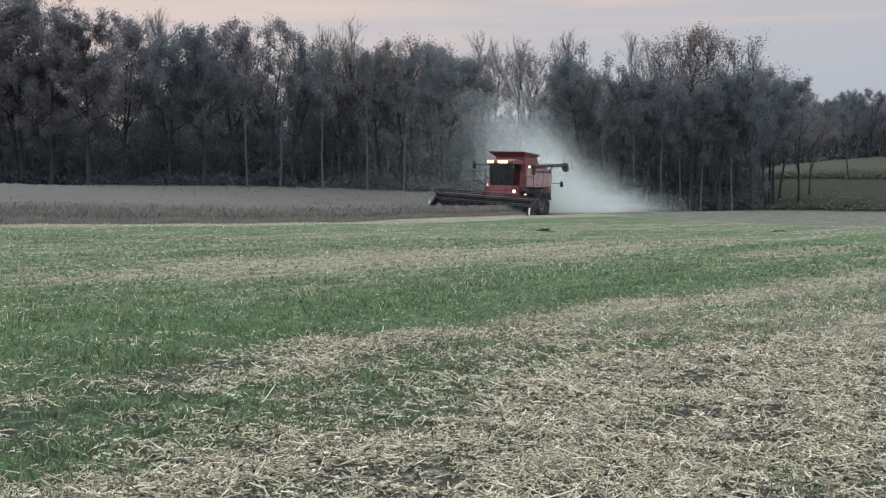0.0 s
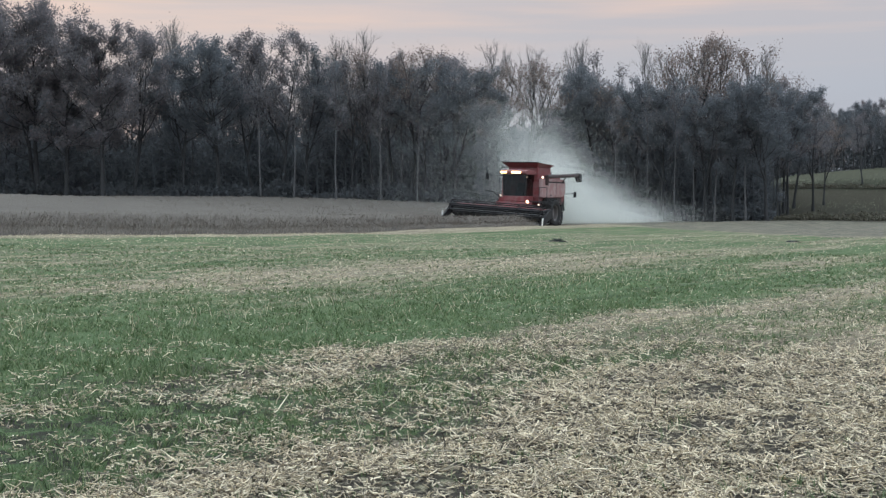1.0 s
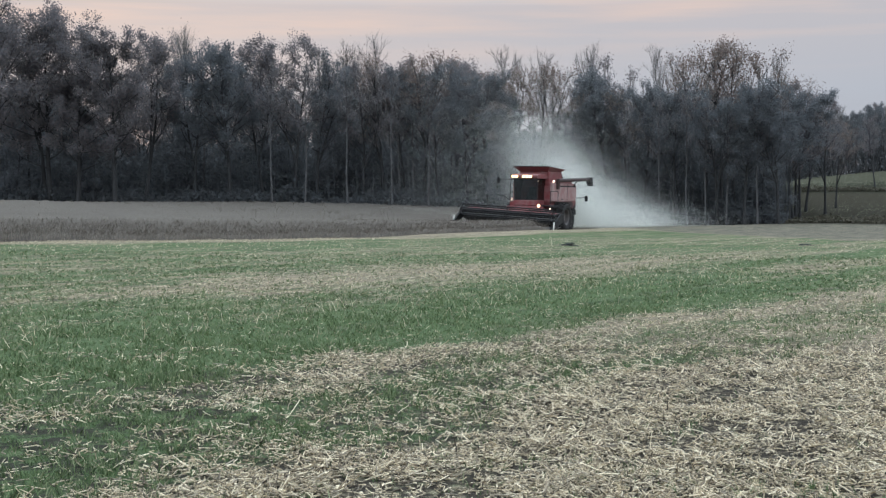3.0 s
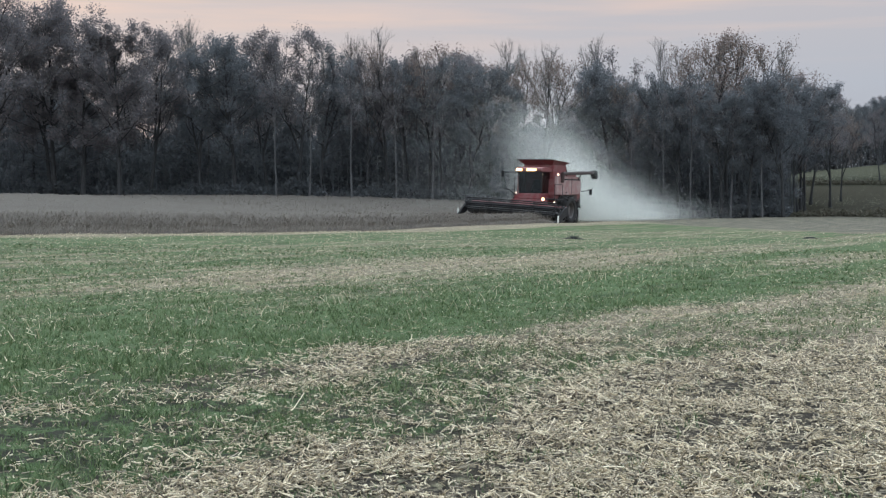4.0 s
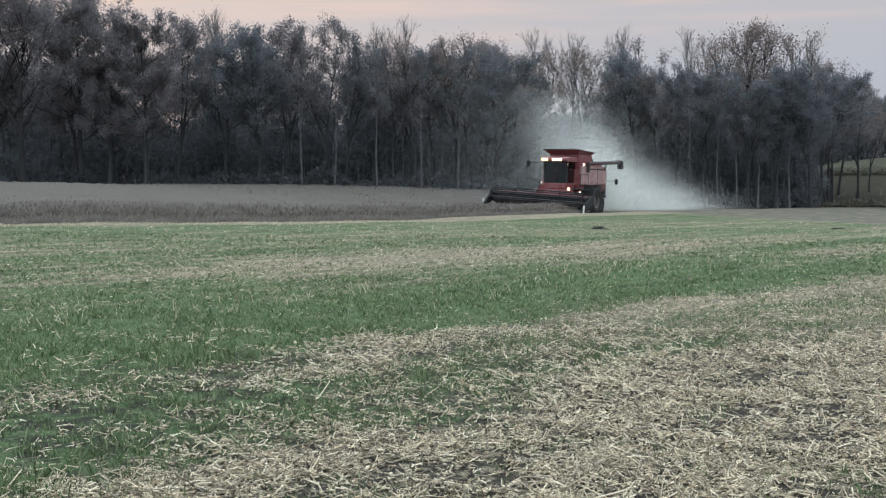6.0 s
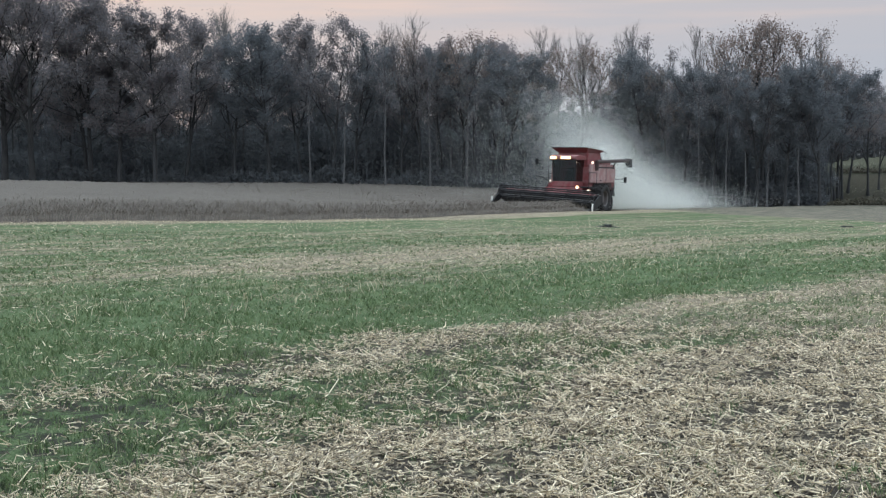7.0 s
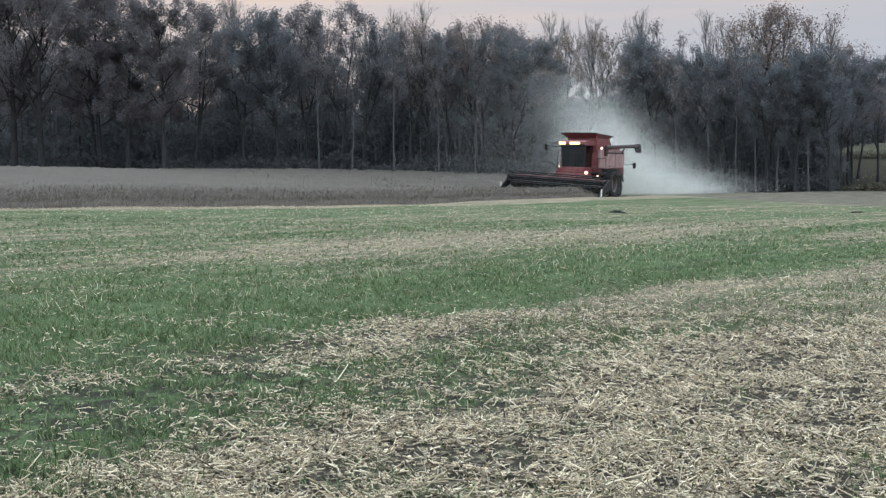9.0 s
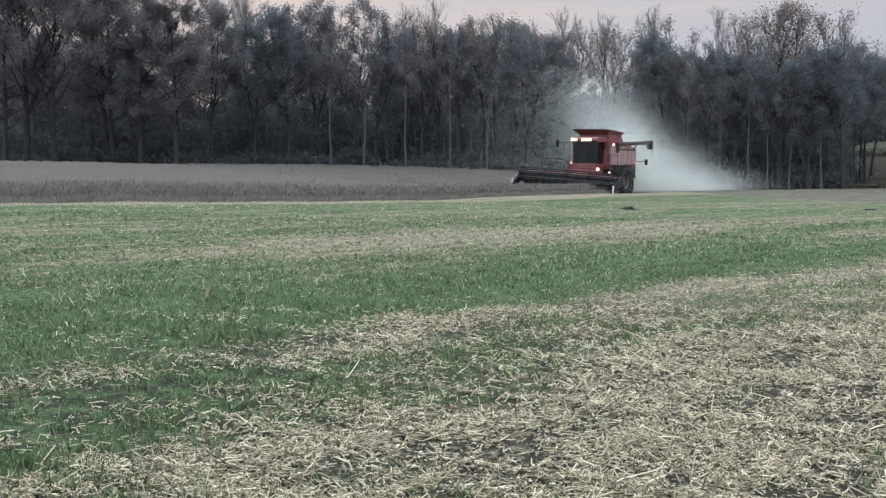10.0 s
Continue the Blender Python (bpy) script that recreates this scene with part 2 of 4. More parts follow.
M_TWIG = bark_material("twig_bark", (0.11, 0.106, 0.106), (0.22, 0.21, 0.205))
# leaf and brush colours are lifted, most toward blue, to carry the haze
M_LEAF_OAK = leaf_material("hazy_brown_oak_leaves", (0.142, 0.142, 0.161), (0.177, 0.169, 0.184), (0.226, 0.198, 0.199), (0.16, 0.159, 0.176), thin=0.5)
M_LEAF_GREEN = leaf_material("hazy_olive_leaves", (0.117, 0.131, 0.15), (0.145, 0.16, 0.179), (0.174, 0.178, 0.19), (0.13, 0.144, 0.163), thin=0.5)
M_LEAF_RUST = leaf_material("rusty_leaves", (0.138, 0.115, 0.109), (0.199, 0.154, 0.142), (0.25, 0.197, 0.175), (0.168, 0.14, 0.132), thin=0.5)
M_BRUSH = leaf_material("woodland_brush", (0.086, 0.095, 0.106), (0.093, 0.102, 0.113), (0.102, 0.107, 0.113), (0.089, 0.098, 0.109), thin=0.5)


# ---- building helpers ----
def np_mesh(name, verts, faces, material, smooth=False):
    """A mesh from arrays; all faces have the same number of corners."""
    verts, faces = np.asarray(verts, np.float32), np.asarray(faces, np.int32)
    me = bpy.data.meshes.new(name)
    me.vertices.add(len(verts))
    me.vertices.foreach_set("co", verts.ravel())
    k = faces.shape[1]
    me.loops.add(faces.size)
    me.loops.foreach_set("vertex_index", faces.ravel())
    me.polygons.add(len(faces))
    me.polygons.foreach_set("loop_start", np.arange(0, faces.size, k, dtype=np.int32))
    if smooth:
        me.polygons.foreach_set("use_smooth", np.ones(len(faces), bool))
    me.materials.append(material)
    me.update(calc_edges=True)
    return me


def sstep(a, b, x):
    t = np.clip((np.asarray(x, float) - a) / (b - a), 0, 1)
    return t * t * (3 - 2 * t)


def ripple(x, y, scale, seed=0.0):
    """A cheap smooth noise from a few crossed waves, about -1 to 1."""
    x, y = np.asarray(x, float) / scale, np.asarray(y, float) / scale
    s = seed * 1.7
    return (np.sin(1.3 * x + 2.1 * y + s) + np.sin(2.7 * x - 1.1 * y + 2.3 * s + 1.0) + np.sin(-1.9 * x - 3.3 * y + 0.7 * s)
            + np.sin(4.1 * x + 0.6 * y + 3.1 * s) * 0.7) / 3.7


def terrain(x, y):
    """The height of the land."""
    x, y = np.asarray(x, float), np.asarray(y, float)
    u, w = 0.66 * x + 0.751 * y, -0.751 * x + 0.66 * y
    z = 1.3 * sstep(47, 79, w) + 0.32 * sstep(48, 14, u) * sstep(22, 43, w) * (1 - 0.7 * sstep(50, 75, w))
    z = z - 0.9 * sstep(105, 160, w)
    z = z + 0.17 * sstep(60, 76, u) * sstep(52, 62, w) - 0.17 * sstep(58, 47, u) * sstep(60, 82, w)
    z = z + 0.13 * sstep(42, 56, u) * sstep(34, 42, w) * (1 - sstep(43.4, 46.6, w))
    z = z + 6.3 * sstep(99, 182, y) * sstep(14, 72, x - 0.12 * (y - 100))
    z = z + 6.0 * sstep(240, 460, y)
    near = 1 - sstep(25, 60, np.hypot(x, y))
    z = z + 0.022 * near * ripple(x, y, 0.5, 1) + 0.016 * near * ripple(x, y, 0.17, 2) + 0.035 * ripple(x, y, 4.0, 3)
    return z


def grow(a, b, first, ratio):
    out, step = [a], first
    while abs(out[-1] - a) < abs(b - a):
        out.append(out[-1] + math.copysign(step, b - a))
        step *= ratio
    return out


# ---- ground: one sheet to the horizon ----
xs = sorted(set(grow(-9, -1500, 0.2, 1.12) + list(np.arange(-9, 10.01, 0.10)) + grow(10.0, 1500, 0.2, 1.12)))
ys = sorted(set(grow(4.0, -300, 0.5, 1.3) + list(np.arange(4.0, 14, 0.09)) + list(np.arange(14, 26, 0.22)) + list(np.arange(26, 120, 0.8)) + grow(120, 2500, 1.0, 1.12)))
gx, gy = np.meshgrid(xs, ys)
gv = np.stack([gx.ravel(), gy.ravel(), terrain(gx, gy).ravel()], 1)
nx, ny = len(xs), len(ys)
ii = (np.arange(ny - 1)[:, None] * nx + np.arange(nx - 1)[None, :]).ravel()
gf = np.stack([ii, ii + 1, ii + nx + 1, ii + nx], 1)
ground = new("ground", np_mesh("ground", gv, gf, M_FIELD, True))
tagged(ground, "harvested field with lanes of pale straw and green regrowth", "field", kind="structure")

def greenness(x, y):
    w = -0.751 * x + 0.66 * y + 0.7 * ripple(x, y, 3.0, 5) + 0.3 * ripple(x, y, 0.9, 6)
    return np.interp(w, LANE_W, LANE_G) + 0.18 * ripple(x, y, 0.6, 7) + 0.2 * ripple(x, y, 0.11, 17) - 0.3 * sstep(17, 32, 0.66 * x + 0.751 * y) * (np.abs(w - 11.5) < 3) + 0.3 * sstep(26, 42, 0.66 * x + 0.751 * y) * (np.abs(w - 18.5) < 4) + 0.32 * sstep(8, 3, 0.66 * x + 0.751 * y) + 0.34 * sstep(19, 9, 0.66 * x + 0.751 * y) * (np.abs(w - 18.5) < 3.5) + 0.25 * sstep(8.5, 5.5, 0.66 * x + 0.751 * y) * (np.abs(w - 8.2) < 1.2)


def scatter(rng, count, near, far):
    """Places in the wedge of field before the eye, denser close by."""
    r = near * (far / near) ** rng.random(count)
    a = np.radians(rng.uniform(-25, 25, count))
    return r * np.sin(a), r * np.cos(a), r


def prisms(base, tip, radius):
    """Three-sided stalks from base to tip."""
    n = len(base)
    d = tip - base
    d /= np.linalg.norm(d, axis=1)[:, None] + 1e-9
    side = np.cross(d, np.array([0.31, 0.22, 0.93]))
    side /= np.linalg.norm(side, axis=1)[:, None] + 1e-9
    up = np.cross(d, side)
    ring = []
    for k in range(3):
        c, s = math.cos(k * 2.0944), math.sin(k * 2.0944)
        off = (side * c + up * s) * radius[:, None]
        ring.append((base + off, tip + off * 0.7))
    v = np.stack([p for pair in ring for p in pair], 1).reshape(-1, 3)
    o = (np.arange(n) * 6)[:, None]
    f = np.concatenate([o + np.array([[0, 2, 3, 1]]), o + np.array([[2, 4, 5, 3]]), o + np.array([[4, 0, 1, 5]])], 1).reshape(-1, 4)
    return v, f


def cones(base, tip, radius):
    """Three-sided stalks that run out to a point."""
    n = len(base)
    v, _ = prisms(base, tip, radius)
    ring = v.reshape(n, 3, 2, 3)[:, :, 0]
    v = np.concatenate([ring, tip[:, None, :]], 1).reshape(-1, 3)
    o = (np.arange(n) * 4)[:, None]
    return v, np.concatenate([o + np.array([[0, 1, 3]]), o + np.array([[1, 2, 3]]), o + np.array([[2, 0, 3]])], 1).reshape(-1, 3)


def bent_stalks(base, mid, tip, radius):
    """Three-sided stalks bent at mid."""
    v1, f1 = prisms(base, mid, radius)
    v2, f2 = prisms(mid, tip, radius * 0.85)
    # the second half starts on the first half's end ring
    n = len(base)
    a, b = v1.reshape(n, 3, 2, 3), v2.reshape(n, 3, 2, 3)
    v = np.concatenate([a[:, :, 0], a[:, :, 1], b[:, :, 1]], 1).reshape(-1, 3)
    o = (np.arange(n) * 9)[:, None]
    quads = [o + np.array([[r + k, r + (k + 1) % 3, r + 3 + (k + 1) % 3, r + 3 + k]]) for r in (0, 3) for k in range(3)]
    return v, np.concatenate(quads, 1).reshape(-1, 4)


def lay_straw(rng, x, y, r):
    """Straw on the ground at these places, where the lanes keep it: base, middle, tip and radius of each piece."""
    u, w = 0.66 * x + 0.751 * y, -0.751 * x + 0.66 * y
    patch = 0.50 + 0.16 * sstep(7, 11, u) + 0.6 * ripple(u / 3.2, w, 0.5, 19) + 0.5 * ripple(x, y, 0.36, 9) + 0.7 * ripple(x, y, 0.10, 10)
    keep = rng.random(len(x)) < np.clip(1.15 - 1.15 * greenness(x, y), 0.05, 1) * np.clip(patch, 0.05, 1)
    x, y, r, patch = x[keep], y[keep], r[keep], patch[keep]
    n = len(x)
    z = terrain(x, y)
    length = np.clip(rng.gamma(2.8, 0.0115, n), 0.012, 0.10)
    yaw = rng.uniform(0, 2 * math.pi, n)
    tilt = np.abs(rng.normal(0, 0.22, n))
    standing = rng.random(n) < 0.05
    tilt[standing] = rng.uniform(0.7, 1.4, standing.sum())
    d = np.stack([np.cos(yaw) * np.cos(tilt), np.sin(yaw) * np.cos(tilt), np.sin(tilt)], 1)
    base = np.stack([x, y, z + rng.uniform(0.002, 0.05, n) * np.clip(patch, 0.2, 1)], 1)
    mid = base + d * length[:, None] * 0.5
    turn = rng.normal(0, 1.3, (n, 3)) * np.array([1, 1, 0.6])
    tip = mid + (d + turn) * length[:, None] * 0.5
    tip[:, 2] = np.maximum(tip[:, 2], z + 0.004)
    return base, mid, tip, rng.uniform(0.0026, 0.0070, n) * (0.80 + r / 30)


def build_straw():
    rng = np.random.default_rng(11)
    base, mid, tip, radius = lay_straw(rng, *scatter(rng, 185000, 5.5, 14))
    v, f = bent_stalks(base, mid, tip, radius)
    ob = new("straw_litter", np_mesh("straw_litter", v, f, M_STRAW))
    tagged(ob, "chopped pale straw lying loose over the harvested field", "straw", kind="stuff")
    x, y, r = scatter(rng, 230000, 12.6, 60)
    base, mid, tip, radius = lay_straw(rng, x, y, r * 0.7)
    v, f = cones(base, tip, radius * 0.8)
    far = new("distant_straw", np_mesh("distant_straw", v, f, M_STRAW))
    tagged(far, "pale straw strewn over the farther lanes", "straw", kind="stuff")


def build_grass():
    rng = np.random.default_rng(12)
    x, y, r = scatter(rng, 105000, 5.5, 40)
    keep = rng.random(len(x)) < np.clip(greenness(x, y) * 1.05 - 0.03, 0.0, 1) ** 1.4 * np.clip(0.66 + 0.5 * ripple(x, y, 0.9, 31) + 0.45 * ripple(x, y, 0.22, 32) - 0.3 * sstep(9, 5, 0.66 * x + 0.751 * y) * (0.66 * y - 0.751 * x < 9.3), 0.05, 1)
    x, y, r = x[keep], y[keep], r[keep]
    # tufts of four blades
    x, y, r = np.repeat(x, 4), np.repeat(y, 4), np.repeat(r, 4)
    n = len(x)
    x, y = x + rng.normal(0, 0.02, n), y + rng.normal(0, 0.02, n)
    h = rng.gamma(5, 0.0105, n) * np.clip(0.85 + 0.45 * ripple(x, y, 1.3, 33), 0.45, 1.4)
    lean = rng.normal(0, 0.75, (n, 2)) * h[:, None]
    half = (0.0017 + 0.0011 * rng.random(n)) * (0.9 + r / 18)
    yaw = rng.uniform(0, 6.28, n)
    sx, sy = np.cos(yaw) * half, np.sin(yaw) * half
    z = terrain(x, y)
    b0 = np.stack([x - sx, y - sy, z], 1)
    b1 = np.stack([x + sx, y + sy, z], 1)
    m0 = np.stack([x - sx * 0.8 + lean[:, 0] * 0.35, y - sy * 0.8 + lean[:, 1] * 0.35, z + h * 0.6], 1)
    m1 = np.stack([x + sx * 0.8 + lean[:, 0] * 0.35, y + sy * 0.8 + lean[:, 1] * 0.35, z + h * 0.6], 1)
    t0 = np.stack([x + lean[:, 0], y + lean[:, 1], z + h], 1)
    v = np.stack([b0, b1, m0, m1, t0], 1).reshape(-1, 3)
    o = (np.arange(n) * 5)[:, None]
    f = np.concatenate([o + np.array([[0, 1, 3]]), o + np.array([[0, 3, 2]]), o + np.array([[2, 3, 4]])], 1).reshape(-1, 3)
    ob = new("grass_regrowth", np_mesh("grass_regrowth", v, f, M_GRASS))
    tagged(ob, "short green grass sprouting between the straw lanes", "grass", kind="stuff")


def build_stubble():
    """Pale stalks left standing in the green lane."""
    rng = np.random.default_rng(13)
    n = 1500
    u, w = rng.uniform(4, 26, n), np.where(rng.random(n) < 0.6, rng.normal(13.0, 0.45, n), rng.uniform(9.8, 15.0, n))
    x, y = u * ALONG.x + w * ACROSS.x, u * ALONG.y + w * ACROSS.y
    keep = rng.random(n) < np.clip(0.25 + 0.55 * ripple(x, y, 1.1, 51), 0.03, 1)
    x, y = x[keep], y[keep]
    n = len(x)
    h = rng.uniform(0.07, 0.17, n)
    lean = rng.normal(0, 0.03, (n, 2))
    base = np.stack([x, y, terrain(x, y) - 0.01], 1)
    mid = base + np.stack([lean[:, 0], lean[:, 1], 0.6 * h], 1)
    tip = mid + np.stack([rng.normal(0, 0.035, n), rng.normal(0, 0.035, n), 0.4 * h], 1)
    v, f = bent_stalks(base, mid, tip, rng.uniform(0.003, 0.0055, n))
    ob = new("standing_stubble", np_mesh("standing_stubble", v, f, M_STRAW))
    tagged(ob, "pale stubble stalks standing in the green lane", "stubble", kind="stuff")


build_straw()
build_grass()
build_stubble()


# ---- the standing crop ----
COMBINE_AT = Vector((7.22, 79.6, 0))
COMBINE_TURN = 151.0
HEADING = Vector((-0.485, -0.875, 0))
RIGHT = Vector((-0.875, 0.485, 0))
EDGE_W = 42.7


def edge_at(u):
    """How far across the cut edge lies, along the field."""
    return EDGE_W + 0.5 * sstep(40, 60, u)


def cut_away(x, y):
    """True behind the cutter bar, where the combine has passed."""
    rx, ry = x - COMBINE_AT.x, y - COMBINE_AT.y
    ahead = rx * HEADING.x + ry * HEADING.y
    right = rx * RIGHT.x + ry * RIGHT.y
    return (ahead < 4.95) & (right < 3.7)


def crop_mask(x, y):
    """True where soybeans still stand: beyond the cut edge, and before or beside the cutter bar."""
    w = -0.751 * x + 0.66 * y
    return (w > edge_at(0.66 * x + 0.751 * y) + 0.2 * ripple(x, y, 1.2, 4)) & ~cut_away(x, y) & (w < 92) & (x > -75)


def stand(x, y):
    """How high the crop stands: shorter on the low ground."""
    return 0.90 - 0.25 * sstep(42, 56, 0.66 * np.asarray(x) + 0.751 * np.asarray(y))


def build_crop():
    rng = np.random.default_rng(21)
    # places by rows along the edge: dense at the edge, thinner behind it
    n = 170000
    u = rng.uniform(-25, 125, n)
    depth = np.where(rng.random(n) < 0.30, rng.gamma(1.2, 1.2, n), rng.uniform(0, 48, n))
    depth = np.round(depth / 0.38) * 0.38 + rng.normal(0, 0.05, n)
    w = edge_at(u) + depth
    x, y = u * ALONG.x + w * ACROSS.x, u * ALONG.y + w * ACROSS.y
    keep = crop_mask(x, y) & (np.abs(x) < 0.47 * y) & (x < 12)
    x, y, w = x[keep], y[keep], w[keep]
    n = len(x)
    z = terrain(x, y)
    inside = w - edge_at(0.66 * x + 0.751 * y)
    h = (0.34 + 0.66 * sstep(0, 1.3, inside)) * stand(x, y) + 0.04 * ripple(x, y, 2.5, 8) + rng.normal(0, 0.04, n)
    base = np.stack([x, y, z + rng.uniform(0, 0.35, n) * sstep(0.2, 0.9, inside)], 1)
    lean = rng.normal(0, 0.12, (n, 2))
    tip = np.stack([x + lean[:, 0], y + lean[:, 1], z + h], 1)
    v1, f1 = cones(base, tip, rng.uniform(0.007, 0.014, n))
    # side stems with pods
    k = rng.random(n) < 0.8
    b2 = base[k] * 0.45 + tip[k] * 0.55
    ang = rng.uniform(0, 6.28, k.sum())
    t2 = b2 + np.stack([np.cos(ang) * 0.13, np.sin(ang) * 0.13, rng.uniform(0.05, 0.3, k.sum())], 1)
    t2[:, 2] = np.minimum(t2[:, 2], tip[k][:, 2] + 0.05)
    v2, f2 = cones(t2, b2, rng.uniform(0.007, 0.013, k.sum()))
    ob = new("soybean_crop", np_mesh("soybean_crop", np.concatenate([v1, v2]), np.concatenate([f1, f2 + len(v1)]), M_SOY))
    tagged(ob, "ripe grey-brown soybeans standing uncut on the rise", "crop", kind="stuff")
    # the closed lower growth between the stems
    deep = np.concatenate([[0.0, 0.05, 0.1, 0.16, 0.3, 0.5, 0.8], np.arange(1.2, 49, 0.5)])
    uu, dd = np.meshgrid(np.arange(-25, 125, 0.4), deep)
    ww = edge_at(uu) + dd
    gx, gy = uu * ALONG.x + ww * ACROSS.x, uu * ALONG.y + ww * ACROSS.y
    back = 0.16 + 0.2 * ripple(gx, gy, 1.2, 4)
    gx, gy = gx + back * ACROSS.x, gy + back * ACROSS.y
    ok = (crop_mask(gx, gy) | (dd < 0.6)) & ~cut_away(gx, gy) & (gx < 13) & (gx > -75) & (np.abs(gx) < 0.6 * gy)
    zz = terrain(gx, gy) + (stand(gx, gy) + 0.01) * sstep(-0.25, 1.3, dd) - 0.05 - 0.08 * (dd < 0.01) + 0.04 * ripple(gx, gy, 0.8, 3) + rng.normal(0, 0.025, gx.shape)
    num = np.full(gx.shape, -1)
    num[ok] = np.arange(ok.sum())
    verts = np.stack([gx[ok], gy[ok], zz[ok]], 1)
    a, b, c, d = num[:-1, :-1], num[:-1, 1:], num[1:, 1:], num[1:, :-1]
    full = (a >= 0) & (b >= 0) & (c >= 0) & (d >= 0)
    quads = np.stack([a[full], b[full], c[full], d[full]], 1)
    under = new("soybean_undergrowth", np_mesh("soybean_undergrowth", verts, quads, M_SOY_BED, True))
    tagged(under, "tangled lower growth of the ripe soybean stand", "crop", kind="stuff")


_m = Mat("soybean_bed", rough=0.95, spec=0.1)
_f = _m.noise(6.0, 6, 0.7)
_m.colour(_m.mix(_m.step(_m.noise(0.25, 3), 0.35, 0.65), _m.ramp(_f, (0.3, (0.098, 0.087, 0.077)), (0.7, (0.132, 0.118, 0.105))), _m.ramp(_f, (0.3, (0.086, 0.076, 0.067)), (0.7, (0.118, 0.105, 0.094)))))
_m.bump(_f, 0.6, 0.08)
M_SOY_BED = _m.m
build_crop()


# ---- trees ----
TOPS = {}


class Tubes:
    """Collects tapered tubes."""

    def __init__(self, sides=3):
        self.v, self.f, self.sides = [], [], sides

    def add(self, pts, radii, sides=None):
        sides = sides or self.sides
        start = len(self.v)
        for i, p in enumerate(pts):
            d = (pts[min(i + 1, len(pts) - 1)] - pts[max(i - 1, 0)]).normalized()
            a = d.orthogonal().normalized()
            b = d.cross(a)
            for k in range(sides):
                t = 2 * math.pi * k / sides
                self.v.append(p + (a * math.cos(t) + b * math.sin(t)) * radii[i])
        for i in range(len(pts) - 1):
            for k in range(sides):
                q, r = start + i * sides + k, start + i * sides + (k + 1) % sides
                self.f.append((q, r, r + sides, q + sides))

    def mesh(self, name, material):
        return np_mesh(name, [tuple(p) for p in self.v], self.f, material, True)


def leaf_blades(rng, centres, size, jitter):
    n = len(centres)
    c = centres + rng.normal(0, jitter, (n, 3))
    a = rng.normal(0, 1, (n, 3))
    a /= np.linalg.norm(a, axis=1)[:, None]
    b = np.cross(a, rng.normal(0, 1, (n, 3)))
    b /= np.linalg.norm(b, axis=1)[:, None]
    s = 1.15 * size * rng.uniform(0.6, 1.5, n)[:, None]
    v = np.stack([c + a * s, c + (b * 0.75 - a * 0.5) * s, c - (b * 0.75 + a * 0.45) * s], 1).reshape(-1, 3)
    return v, np.arange(3 * n).reshape(-1, 3)


